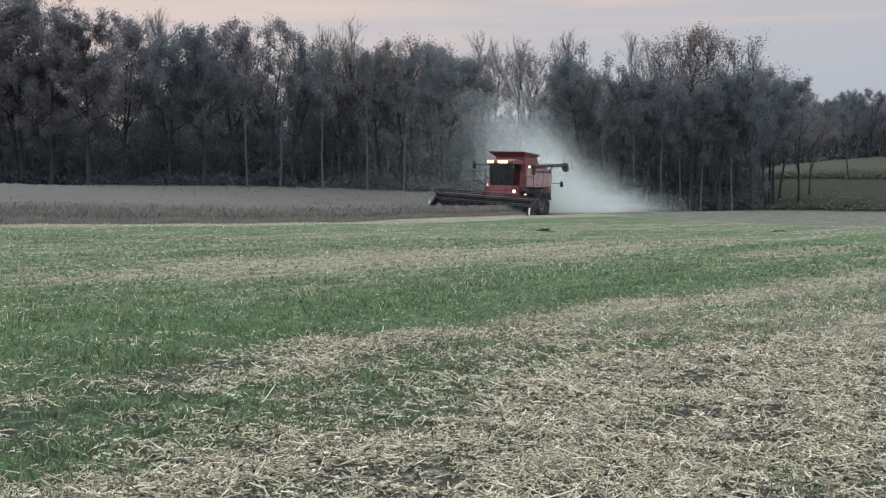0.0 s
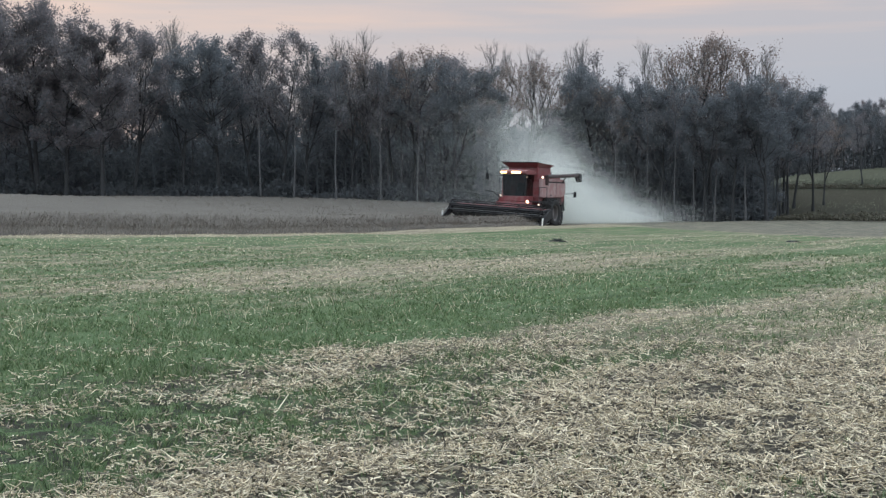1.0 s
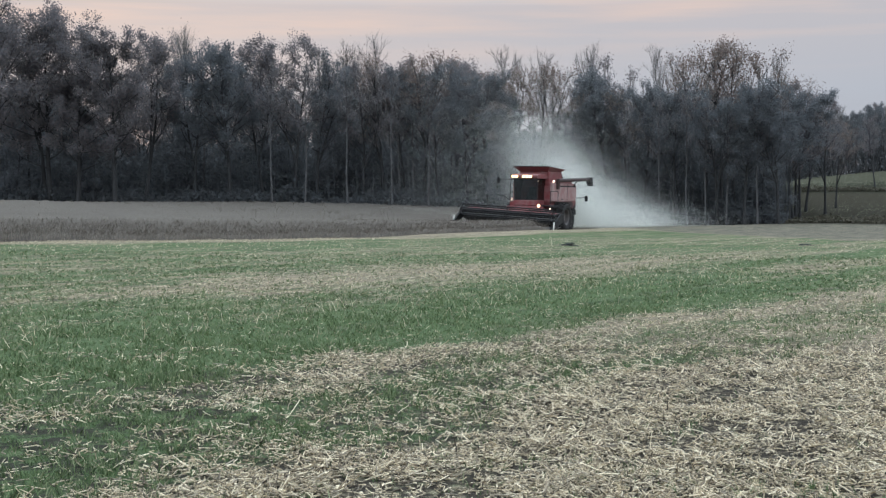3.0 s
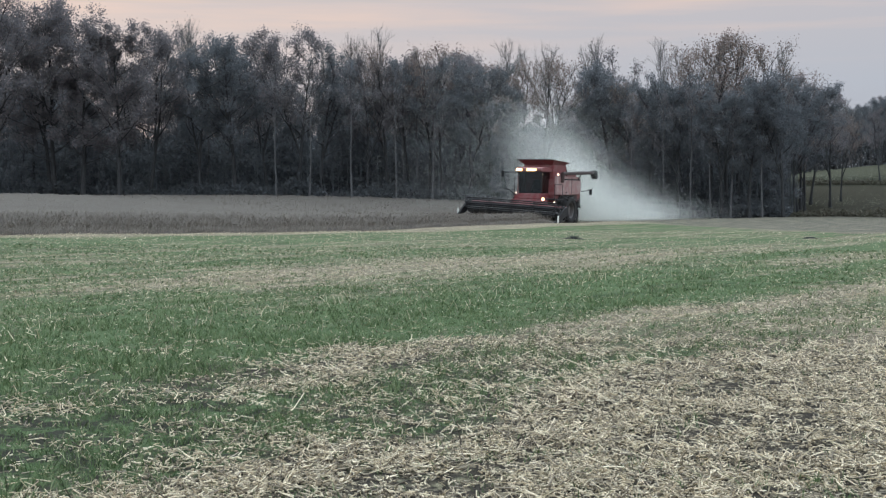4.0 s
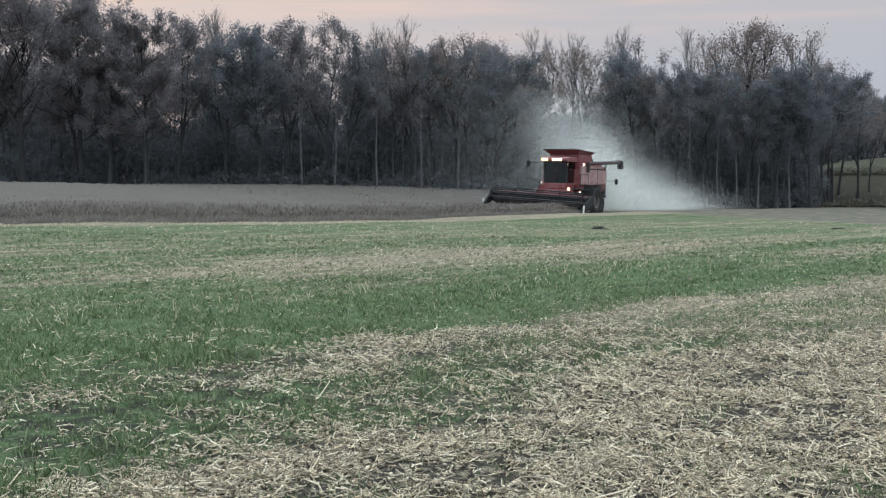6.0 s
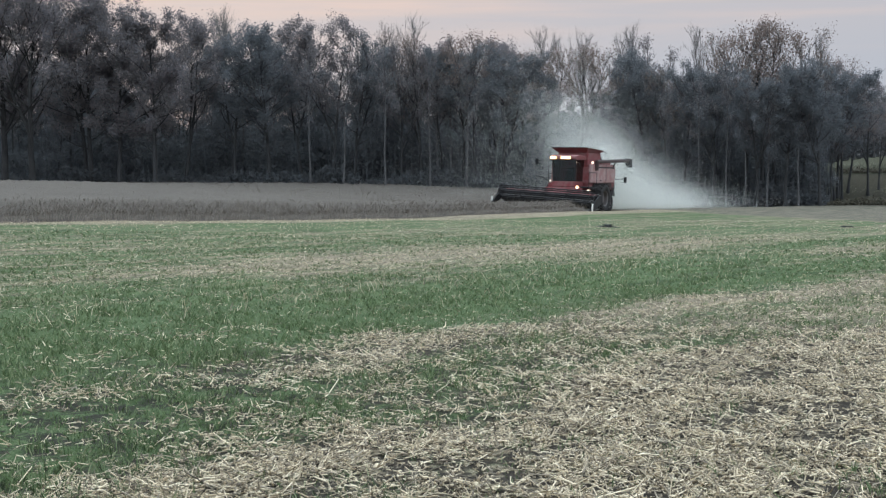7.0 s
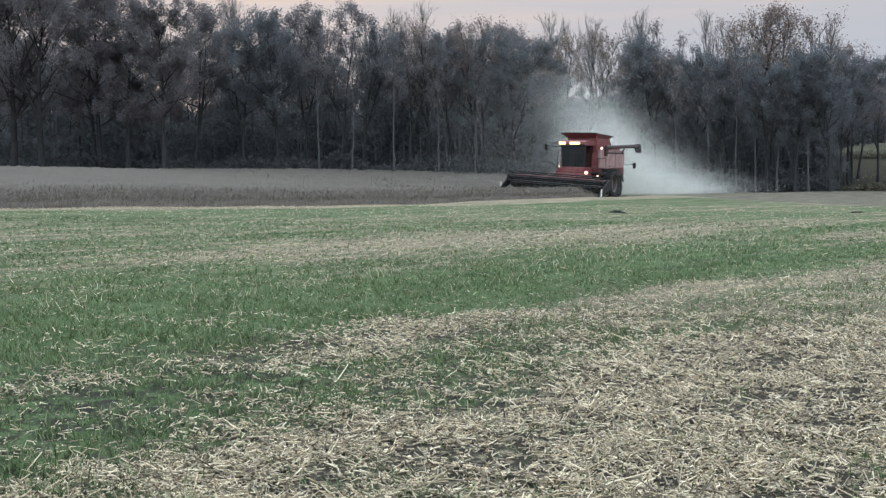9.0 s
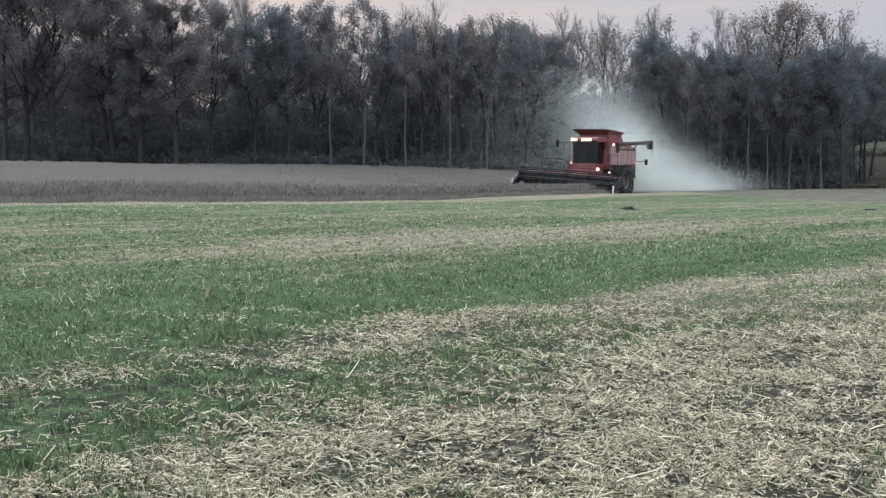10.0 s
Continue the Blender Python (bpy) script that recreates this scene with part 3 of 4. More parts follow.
def make_tree(name, label, seed, spread, start, rise, limbs, subs, twigs, leaves, leaf_size, leaf_mat, bark, fork=0.0, girth=1.0, low_leaves=0.0, wobble=0.16, fine=1.0, stout=1.0, clump=0.62):
    """A tree about 18 m high: trunk, limbs, twigs and leaves. Returns its Empty; copies are scaled."""
    rnd = random.Random(seed)
    rng = np.random.default_rng(seed)
    H = 18.0
    thing = new(name)
    tagged(thing, label, "tree", "trees of the wood")
    trunk, limb_t = Tubes(7), Tubes(4)
    leaf_at, twig_base, twig_tip = [], [], []

    def bend(p, d, length, steps, up, wob):
        pts, d = [p.copy()], d.normalized()
        for _ in range(steps):
            d = (d + Vector((rnd.gauss(0, wob), rnd.gauss(0, wob), rnd.gauss(0, wob) + up))).normalized()
            pts.append(pts[-1] + d * (length / steps))
        return pts

    r0 = 0.23 * girth
    stems = [bend(Vector((0, 0, -0.3)), Vector((rnd.gauss(0, 0.03), rnd.gauss(0, 0.03), 1)), H * 0.93, 9, 0.05, 0.035)]
    if fork:
        k = 3
        side = Vector((rnd.choice((-1, 1)) * 0.5, rnd.uniform(-0.2, 0.2), 1))
        stems.append(bend(stems[0][k], side, H * 0.58, 6, 0.10, 0.05))
    for j, pts in enumerate(stems):
        m = len(pts)
        top = r0 * (1.0 if j == 0 else 0.62)
        radii = [max(0.02, top * (1 - 0.93 * i / (m - 1)) ** 0.9) for i in range(m)]
        if j == 0:
            radii[0] *= 1.5
        trunk.add(pts, radii, 7)
    count = int(limbs * (1 + 0.5 * (len(stems) - 1)))
    for i in range(count):
        pts = stems[i % len(stems)] if len(stems) > 1 else stems[0]
        lo = start if pts is stems[0] else 0.12
        f = lo + (1 - lo) * ((i + rnd.random()) / count) ** 0.9
        f = min(f, 0.985)
        s = f * (len(pts) - 1)
        p = pts[int(s)].lerp(pts[min(int(s) + 1, len(pts) - 1)], s - int(s))
        az = i * 2.4 + rnd.uniform(-0.5, 0.5)
        rel = (f - lo) / (1 - lo)
        length = spread * (0.55 + 0.75 * math.sin(math.pi * min(1, 0.22 + 0.72 * rel))) * rnd.uniform(0.65, 1.2)
        el = rise + 0.55 * rel + rnd.uniform(-0.15, 0.2)
        d = Vector((math.cos(az) * math.cos(el), math.sin(az) * math.cos(el), math.sin(el)))
        path = bend(p, d, length, 5, 0.07, wobble)
        rr = r0 * 0.36 * stout * (1 - 0.55 * rel) * rnd.uniform(0.7, 1.15)
        limb_t.add(path, [max(0.014, rr * (1 - 0.88 * q / 5)) for q in range(6)], 4)
        for s2 in range(subs):
            g = 0.25 + 0.75 * (s2 + rnd.random()) / subs
            q = g * 5
            p2 = path[min(int(q), 4)].lerp(path[min(int(q) + 1, 5)], q - int(q))
            d2 = (path[5] - path[0]).normalized() + Vector((rnd.gauss(0, 0.7 * fine), rnd.gauss(0, 0.7 * fine), rnd.gauss(0.25, 0.45 * fine)))
            l2 = length * rnd.uniform(0.28, 0.5)
            path2 = bend(p2, d2, l2, 3, 0.10, 0.2)
            limb_t.add([path2[0], path2[1], path2[3]], [0.030 * fine, 0.022 * fine, 0.010 * fine], 3)
            leafy = rnd.random() < clump
            for _ in range(twigs):
                e = rnd.uniform(0.3, 1) * 3
                p3 = path2[min(int(e), 2)].lerp(path2[min(int(e) + 1, 3)], e - int(e))
                d3 = d2.normalized() + Vector((rnd.gauss(0, 0.7 * fine), rnd.gauss(0, 0.7 * fine), rnd.gauss(0.3, 0.4)))
                path3 = bend(p3, d3, l2 * rnd.uniform(0.4, 0.8), 2, 0.12, 0.2)
                twig_base.append(tuple(p3))
                twig_tip.append(tuple(path3[2]))
                if leafy and rnd.random() < 0.6 + 0.5 * math.sin(5 * az + 3 * f) + low_leaves:
                    leaf_at.append(path3[1])
                    leaf_at.append(path3[2])
            if leafy:
                leaf_at.append(path2[3])
    tip_at = np.array(twig_tip)
    tv, tf = cones(np.array(twig_base), tip_at, np.full(len(tip_at), 0.017 * fine))
    TOPS[thing] = float(np.percentile(tip_at[:, 2], 99))
    kids = [("trunk", trunk.mesh("trunk", bark), ""), ("branchwork", limb_t.mesh("branchwork", bark), "bare branching limbs"), ("twig_spray", np_mesh("twig_spray", tv, tf, M_TWIG), "fine bare twigs")]
    if leaves:
        at = np.array([tuple(p) for p in leaf_at])
        pick = rng.integers(0, len(at), leaves)
        v, f = leaf_blades(rng, at[pick], leaf_size, 0.31)
        kids.append(("crown", np_mesh("crown", v, f, leaf_mat), "dry autumn leaves"))
    for n, me, lab in kids:
        o = new(n, me)
        o.parent = thing
        if lab:
            tagged(o, lab, kind="stuff")
    return thing


KINDS = {
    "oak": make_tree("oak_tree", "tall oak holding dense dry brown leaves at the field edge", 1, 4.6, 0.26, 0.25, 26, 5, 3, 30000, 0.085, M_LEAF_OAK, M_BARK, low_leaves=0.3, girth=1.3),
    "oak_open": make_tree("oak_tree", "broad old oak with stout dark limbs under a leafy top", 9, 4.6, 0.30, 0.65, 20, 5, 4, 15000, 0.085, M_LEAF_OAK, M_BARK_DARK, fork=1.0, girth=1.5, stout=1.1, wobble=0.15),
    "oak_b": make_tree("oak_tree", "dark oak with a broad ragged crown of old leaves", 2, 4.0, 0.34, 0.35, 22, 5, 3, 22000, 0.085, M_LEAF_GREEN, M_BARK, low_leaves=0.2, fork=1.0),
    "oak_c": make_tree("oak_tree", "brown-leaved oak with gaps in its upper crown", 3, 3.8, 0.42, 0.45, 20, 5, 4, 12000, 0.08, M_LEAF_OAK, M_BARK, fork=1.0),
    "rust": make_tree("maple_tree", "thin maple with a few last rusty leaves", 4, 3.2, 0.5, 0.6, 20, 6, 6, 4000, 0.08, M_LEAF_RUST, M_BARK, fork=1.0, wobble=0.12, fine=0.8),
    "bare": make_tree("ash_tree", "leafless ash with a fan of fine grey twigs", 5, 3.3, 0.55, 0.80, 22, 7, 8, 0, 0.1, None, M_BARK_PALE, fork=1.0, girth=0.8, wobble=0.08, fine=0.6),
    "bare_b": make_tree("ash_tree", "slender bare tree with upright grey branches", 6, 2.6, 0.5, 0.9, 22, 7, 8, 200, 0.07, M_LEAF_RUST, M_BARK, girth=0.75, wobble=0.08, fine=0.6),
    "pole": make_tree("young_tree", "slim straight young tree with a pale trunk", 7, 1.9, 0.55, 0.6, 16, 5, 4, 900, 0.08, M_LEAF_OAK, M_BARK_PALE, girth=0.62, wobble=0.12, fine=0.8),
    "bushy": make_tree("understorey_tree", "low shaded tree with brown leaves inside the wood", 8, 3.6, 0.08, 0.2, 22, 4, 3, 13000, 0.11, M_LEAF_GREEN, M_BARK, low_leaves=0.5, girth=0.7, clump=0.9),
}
used = set()


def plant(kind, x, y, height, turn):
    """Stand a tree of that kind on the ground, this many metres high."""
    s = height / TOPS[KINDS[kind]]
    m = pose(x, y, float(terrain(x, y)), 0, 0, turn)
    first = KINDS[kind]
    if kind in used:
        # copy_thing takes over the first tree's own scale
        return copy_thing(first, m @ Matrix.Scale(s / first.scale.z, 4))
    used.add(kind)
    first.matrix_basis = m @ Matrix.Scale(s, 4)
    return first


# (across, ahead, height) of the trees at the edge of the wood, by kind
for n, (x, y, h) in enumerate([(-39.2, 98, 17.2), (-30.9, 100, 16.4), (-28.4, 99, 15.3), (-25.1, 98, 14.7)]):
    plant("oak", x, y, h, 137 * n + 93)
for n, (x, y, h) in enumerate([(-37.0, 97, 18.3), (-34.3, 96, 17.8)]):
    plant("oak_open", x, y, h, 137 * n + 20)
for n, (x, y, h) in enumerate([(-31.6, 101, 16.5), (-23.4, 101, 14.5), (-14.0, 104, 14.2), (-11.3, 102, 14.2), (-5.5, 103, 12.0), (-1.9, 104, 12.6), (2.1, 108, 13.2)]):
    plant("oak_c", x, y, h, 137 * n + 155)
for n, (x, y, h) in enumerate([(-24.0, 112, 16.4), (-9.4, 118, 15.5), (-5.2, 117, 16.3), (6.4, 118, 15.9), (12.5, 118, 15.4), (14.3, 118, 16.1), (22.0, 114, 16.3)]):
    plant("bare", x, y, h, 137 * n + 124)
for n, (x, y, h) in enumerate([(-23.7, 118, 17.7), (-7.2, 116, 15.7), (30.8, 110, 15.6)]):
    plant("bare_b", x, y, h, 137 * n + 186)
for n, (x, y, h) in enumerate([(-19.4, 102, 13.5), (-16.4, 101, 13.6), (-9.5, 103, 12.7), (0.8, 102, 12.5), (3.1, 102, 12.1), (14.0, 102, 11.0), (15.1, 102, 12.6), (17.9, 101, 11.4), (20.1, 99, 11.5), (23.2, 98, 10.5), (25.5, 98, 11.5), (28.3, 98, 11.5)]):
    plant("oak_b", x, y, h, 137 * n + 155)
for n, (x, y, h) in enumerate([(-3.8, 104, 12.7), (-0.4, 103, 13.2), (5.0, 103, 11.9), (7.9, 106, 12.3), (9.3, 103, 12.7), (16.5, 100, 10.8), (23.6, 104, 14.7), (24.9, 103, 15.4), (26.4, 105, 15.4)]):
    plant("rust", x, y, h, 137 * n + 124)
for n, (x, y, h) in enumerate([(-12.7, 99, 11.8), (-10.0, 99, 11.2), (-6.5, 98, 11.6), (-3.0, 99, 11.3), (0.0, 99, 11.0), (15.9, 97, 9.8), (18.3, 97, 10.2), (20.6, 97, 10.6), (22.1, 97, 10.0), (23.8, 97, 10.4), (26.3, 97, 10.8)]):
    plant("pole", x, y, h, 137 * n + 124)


# the depth of the wood behind its edge
rng = random.Random(77)
for i in range(80):
    a = -0.43 + 0.74 * (i + rng.random()) / 80
    d = rng.uniform(110, 140)
    k = rng.choice(["oak_b", "oak_b", "oak_c", "bare", "bare_b", "pole", "rust", "oak"])
    if 0.052 < a < 0.122 or -0.115 < a < -0.082 or -0.292 < a < -0.268:
        continue
    top = 11.5 if a > 0.30 else 13.0 if a > 0.10 else 15.0
    plant(k, a * d, d, rng.uniform(0.74, 0.97) * top, rng.uniform(0, 360))
for i in range(30):
    a = -0.42 + 0.70 * (i + rng.random()) / 30
    d = rng.uniform(101, 114)
    k = rng.choice(["pole", "pole", "bushy", "bushy", "bare_b"])
    if 0.062 < a < 0.122:
        k = "bushy"
    plant(k, a * d, d, rng.uniform(7, 10) if k == "bushy" else rng.uniform(9, 14.5), rng.uniform(0, 360))


# at the end of the wood the crowns hang over the pasture
for kind, x, y, h, turn in (("oak_b", 33.4, 113, 12.6, 10), ("oak_c", 35.4, 118, 12.8, 83), ("rust", 37.2, 123, 13.6, 166), ("oak_c", 40.4, 130, 12.6, 250),
                            ("bare_b", 38.6, 127, 12.9, 40), ("oak_c", 41.2, 126, 11.6, 140), ("rust", 45.0, 134, 9.0, 300), ("oak_c", 57.4, 156, 9.0, 70)):
    plant(kind, x, y, h, turn)
# trees beyond the pasture rise
for i in range(22):
    a = 0.315 + 0.13 * (i + rng.random()) / 22
    d = rng.uniform(185, 225)
    k = rng.choice(["oak_b", "oak_c", "rust", "bare", "oak_b", "bushy"])
    plant(k, a * d, d, rng.uniform(9.5, 12.5), rng.uniform(0, 360))


# distance haze is mixed into the far woods' base colour as pale blue-grey
M_FAR = leaf_material("hazy_grey_woods", (0.125, 0.137, 0.150), (0.135, 0.146, 0.160), (0.150, 0.155, 0.165), (0.130, 0.142, 0.157), thin=0.5)


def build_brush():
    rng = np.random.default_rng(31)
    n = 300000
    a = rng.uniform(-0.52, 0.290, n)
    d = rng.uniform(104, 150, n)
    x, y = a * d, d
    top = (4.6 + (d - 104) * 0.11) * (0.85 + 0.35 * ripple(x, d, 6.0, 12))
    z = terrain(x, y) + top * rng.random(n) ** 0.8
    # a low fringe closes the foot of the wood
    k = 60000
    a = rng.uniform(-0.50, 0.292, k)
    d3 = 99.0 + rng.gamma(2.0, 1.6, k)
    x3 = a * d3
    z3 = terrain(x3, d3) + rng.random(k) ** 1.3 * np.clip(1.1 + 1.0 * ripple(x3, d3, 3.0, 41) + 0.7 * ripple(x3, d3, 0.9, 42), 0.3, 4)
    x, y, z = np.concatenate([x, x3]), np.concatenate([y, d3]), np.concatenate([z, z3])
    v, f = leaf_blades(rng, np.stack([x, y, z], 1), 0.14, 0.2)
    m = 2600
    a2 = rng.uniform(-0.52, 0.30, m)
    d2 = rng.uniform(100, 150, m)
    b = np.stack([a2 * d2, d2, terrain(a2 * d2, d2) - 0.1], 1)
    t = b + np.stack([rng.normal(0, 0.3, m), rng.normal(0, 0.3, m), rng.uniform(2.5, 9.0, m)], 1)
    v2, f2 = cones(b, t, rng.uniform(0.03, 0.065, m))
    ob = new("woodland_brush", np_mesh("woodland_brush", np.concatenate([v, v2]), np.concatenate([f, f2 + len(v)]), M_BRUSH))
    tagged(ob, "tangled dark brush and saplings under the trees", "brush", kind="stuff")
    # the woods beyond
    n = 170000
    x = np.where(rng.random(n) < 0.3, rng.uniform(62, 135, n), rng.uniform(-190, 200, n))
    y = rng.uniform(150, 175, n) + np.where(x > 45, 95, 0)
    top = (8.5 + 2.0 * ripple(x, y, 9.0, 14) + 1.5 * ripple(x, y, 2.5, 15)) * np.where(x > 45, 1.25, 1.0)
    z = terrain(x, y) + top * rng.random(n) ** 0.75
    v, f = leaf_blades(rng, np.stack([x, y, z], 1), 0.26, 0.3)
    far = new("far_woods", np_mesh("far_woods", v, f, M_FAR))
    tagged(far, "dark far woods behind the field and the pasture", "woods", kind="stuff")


build_brush()


def build_pasture_grass():
    """Dry tall grass and low scrub on the far rise and along the wood's foot."""
    rng = np.random.default_rng(35)
    n = 26000
    x, y = rng.uniform(24, 85, n), rng.uniform(101, 178, n)
    z = terrain(x, y)
    strip = np.exp(-((z - 4.5) / 0.4) ** 2) + 0.45 * np.exp(-((z - 1.3) / 0.35) ** 2)
    keep = (rng.random(n) < np.clip(strip + 0.06, 0, 1) * np.clip(0.7 + 0.6 * ripple(x, y, 2.0, 21), 0.1, 1)) & (x < 0.47 * y)
    x, y, z = x[keep], y[keep], z[keep]
    n = len(x)
    base = np.stack([x, y, z - 0.02], 1)
    tip = base + np.stack([rng.normal(0, 0.12, n), rng.normal(0, 0.12, n), rng.uniform(0.08, 0.26, n)], 1)
    v, f = cones(base, tip, rng.uniform(0.015, 0.035, n))
    ob = new("pasture_grass", np_mesh("pasture_grass", v, f, M_PASTURE))
    tagged(ob, "pale dry tall grass in strips on the far rise", "grass", kind="stuff")
    m = 12000
    a = rng.uniform(0.26, 0.40, m)
    d = 100.5 + rng.gamma(2, 1.2, m)
    x, y = a * d, d
    z = terrain(x, y) + rng.random(m) * np.clip(0.22 + 0.4 * ripple(x, y, 2.2, 22), 0.05, 0.8)
    v, f = leaf_blades(rng, np.stack([x, y, z], 1), 0.10, 0.1)
    ob = new("hedge_scrub", np_mesh("hedge_scrub", v, f, M_SCRUB))
    tagged(ob, "low dark scrub along the foot of the wood", "scrub", kind="stuff")
    # a dark hedge follows the slope under the crest
    m = 260000
    x, y = rng.uniform(36, 90, m), rng.uniform(112, 184, m)
    z = terrain(x, y)
    keep = np.abs(z - 3.45 - 0.25 * ripple(x, y, 7.0, 24)) < 0.11
    x, y, z = x[keep], y[keep], z[keep]
    z = z + rng.random(len(x)) * np.clip(0.32 + 0.4 * ripple(x, y, 3.0, 23), 0.04, 0.8)
    v, f = leaf_blades(rng, np.stack([x, y, z], 1), 0.12, 0.12)
    ob = new("pasture_hedge", np_mesh("pasture_hedge", v, f, M_SCRUB))
    tagged(ob, "thin dark hedge across the far pasture slope", "hedge", kind="stuff")


M_SCRUB = leaf_material("brown_scrub", (0.06, 0.055, 0.045), (0.09, 0.085, 0.065), (0.13, 0.115, 0.09), (0.07, 0.075, 0.05), thin=0.3)
M_PASTURE = leaf_material("dry_pasture_grass", (0.11, 0.115, 0.08), (0.16, 0.165, 0.12), (0.22, 0.22, 0.17), (0.10, 0.11, 0.07))
build_pasture_grass()


def build_weed_clump(x, y, width, height, seed):
    """A low heap of dark trampled stalks."""
    rng = np.random.default_rng(seed)
    n = 150
    px, py = x + rng.normal(0, width * 0.28, n), y + rng.normal(0, width * 0.2, n)
    lift = height * np.exp(-((px - x) / (width * 0.3)) ** 2) * rng.uniform(0.2, 1.1, n)
    yaw = rng.uniform(0, 6.28, n)
    base = np.stack([px, py, terrain(px, py) - 0.01], 1)
    mid = base + np.stack([np.cos(yaw) * 0.07, np.sin(yaw) * 0.07, 0.7 * lift + 0.02], 1)
    tip = mid + np.stack([np.cos(yaw) * 0.12, np.sin(yaw) * 0.12, 0.3 * lift - 0.01], 1)
    v, f = bent_stalks(base, mid, tip, rng.uniform(0.006, 0.014, n))
    ob = new("weed_clump", np_mesh("weed_clump", v, f, M_BRUSH))
    tagged(ob, "low dark clump of trampled stalks in the stubble", "weeds", kind="stuff")


build_weed_clump(5.62, 48.6, 0.48, 0.13, 51)
build_weed_clump(15.2, 48.9, 0.34, 0.06, 52)


# ---- the combine harvester ----
M_RED = paint("dusty_red_paint", (0.19, 0.034, 0.040), 0.45, (0.24, 0.165, 0.16), 0.8)
M_RED_PALE = paint("faded_red_panel", (0.29, 0.15, 0.148), 0.5, (0.43, 0.365, 0.355), 0.9)
M_RIM = paint("dusty_grey_rim", (0.11, 0.10, 0.10), 0.5, (0.16, 0.145, 0.135), 0.5)
M_AUGER = paint("dusty_tube_shaded_skirt", (0.045, 0.026, 0.027), 0.5, (0.09, 0.075, 0.07), 0.4)
M_BLACK = paint("black_steel", (0.012, 0.012, 0.015), 0.6, (0.07, 0.06, 0.055), 0.15)
M_GREY = paint("worn_steel", (0.10, 0.10, 0.10), 0.5, (0.11, 0.09, 0.075), 0.5, 0.5)
M_RUBBER = paint("tyre_rubber", (0.018, 0.018, 0.020), 0.85, (0.085, 0.075, 0.065), 0.35)
M_WHITE = paint("white_marker_paint", (0.75, 0.75, 0.72), 0.5, (0.4, 0.36, 0.3), 0.3)
M_SEAT = paint("dark_seat_cloth", (0.03, 0.032, 0.035), 0.9)
M_LAMP_WARM = lamp_material("warm_work_lamp", (1.0, 0.62, 0.22), 4.2)
M_LAMP_LOW = lamp_material("warm_low_lamp", (1.0, 0.50, 0.28), 3.5)
M_LAMP_SMALL = lamp_material("small_side_lamp", (1.0, 0.66, 0.5), 2.5)
_g = Mat("tinted_glass", rough=0.04, spec=0.5)
_g.b.inputs["Transmission Weight"].default_value = 1.0
_g.colour((0.22, 0.30, 0.28))
M_GLASS = _g.m


def part(name, bm, material, parent, label=""):
    """Link a bmesh as one part under a thing or part."""
    me = bpy.data.meshes.new(name)
    bmesh.ops.recalc_face_normals(bm, faces=bm.faces[:])
    bm.to_mesh(me)
    bm.free()
    me.materials.append(material)
    ob = new(name, me)
    ob.parent = parent
    if label:
        tagged(ob, label)
    return ob


def box(x0, x1, y0, y1, z0, z1, bevel=0.03, bm=None, turn=None):
    bm = bm or bmesh.new()
    m = Matrix.Translation(((x0 + x1) / 2, (y0 + y1) / 2, (z0 + z1) / 2)) @ (turn or Matrix()) @ Matrix.Diagonal((abs(x1 - x0), abs(y1 - y0), abs(z1 - z0), 1))
    made = bmesh.ops.create_cube(bm, size=1, matrix=m)
    if bevel:
        edges = list({e for v in made["verts"] for e in v.link_edges})
        bmesh.ops.bevel(bm, geom=edges, offset=bevel, segments=2, affect="EDGES", profile=0.6)
    return bm


def slab(outline, x0, x1, bevel=0.02, bm=None):
    """An outline in the y-z plane, drawn out from x0 to x1."""
    bm = bm or bmesh.new()
    a = [bm.verts.new((x0, y, z)) for y, z in outline]
    b = [bm.verts.new((x1, y, z)) for y, z in outline]
    faces = [bm.faces.new(a), bm.faces.new(b[::-1])]
    for i in range(len(a)):
        j = (i + 1) % len(a)
        faces.append(bm.faces.new((a[i], b[i], b[j], a[j])))
    if bevel:
        edges = list({e for f in faces for e in f.edges})
        bmesh.ops.bevel(bm, geom=edges, offset=bevel, segments=2, affect="EDGES", profile=0.6)
    return bm


def rod(p, q, r, sides=10, r2=None, bm=None):
    """A round bar from p to q."""
    bm = bm or bmesh.new()
    p, q = Vector(p), Vector(q)
    d = q - p
    m = Matrix.Translation((p + q) / 2) @ d.to_track_quat("Z", "Y").to_matrix().to_4x4()
    bmesh.ops.create_cone(bm, cap_ends=True, segments=sides, radius1=r, radius2=r if r2 is None else r2, depth=d.length, matrix=m)
    return bm


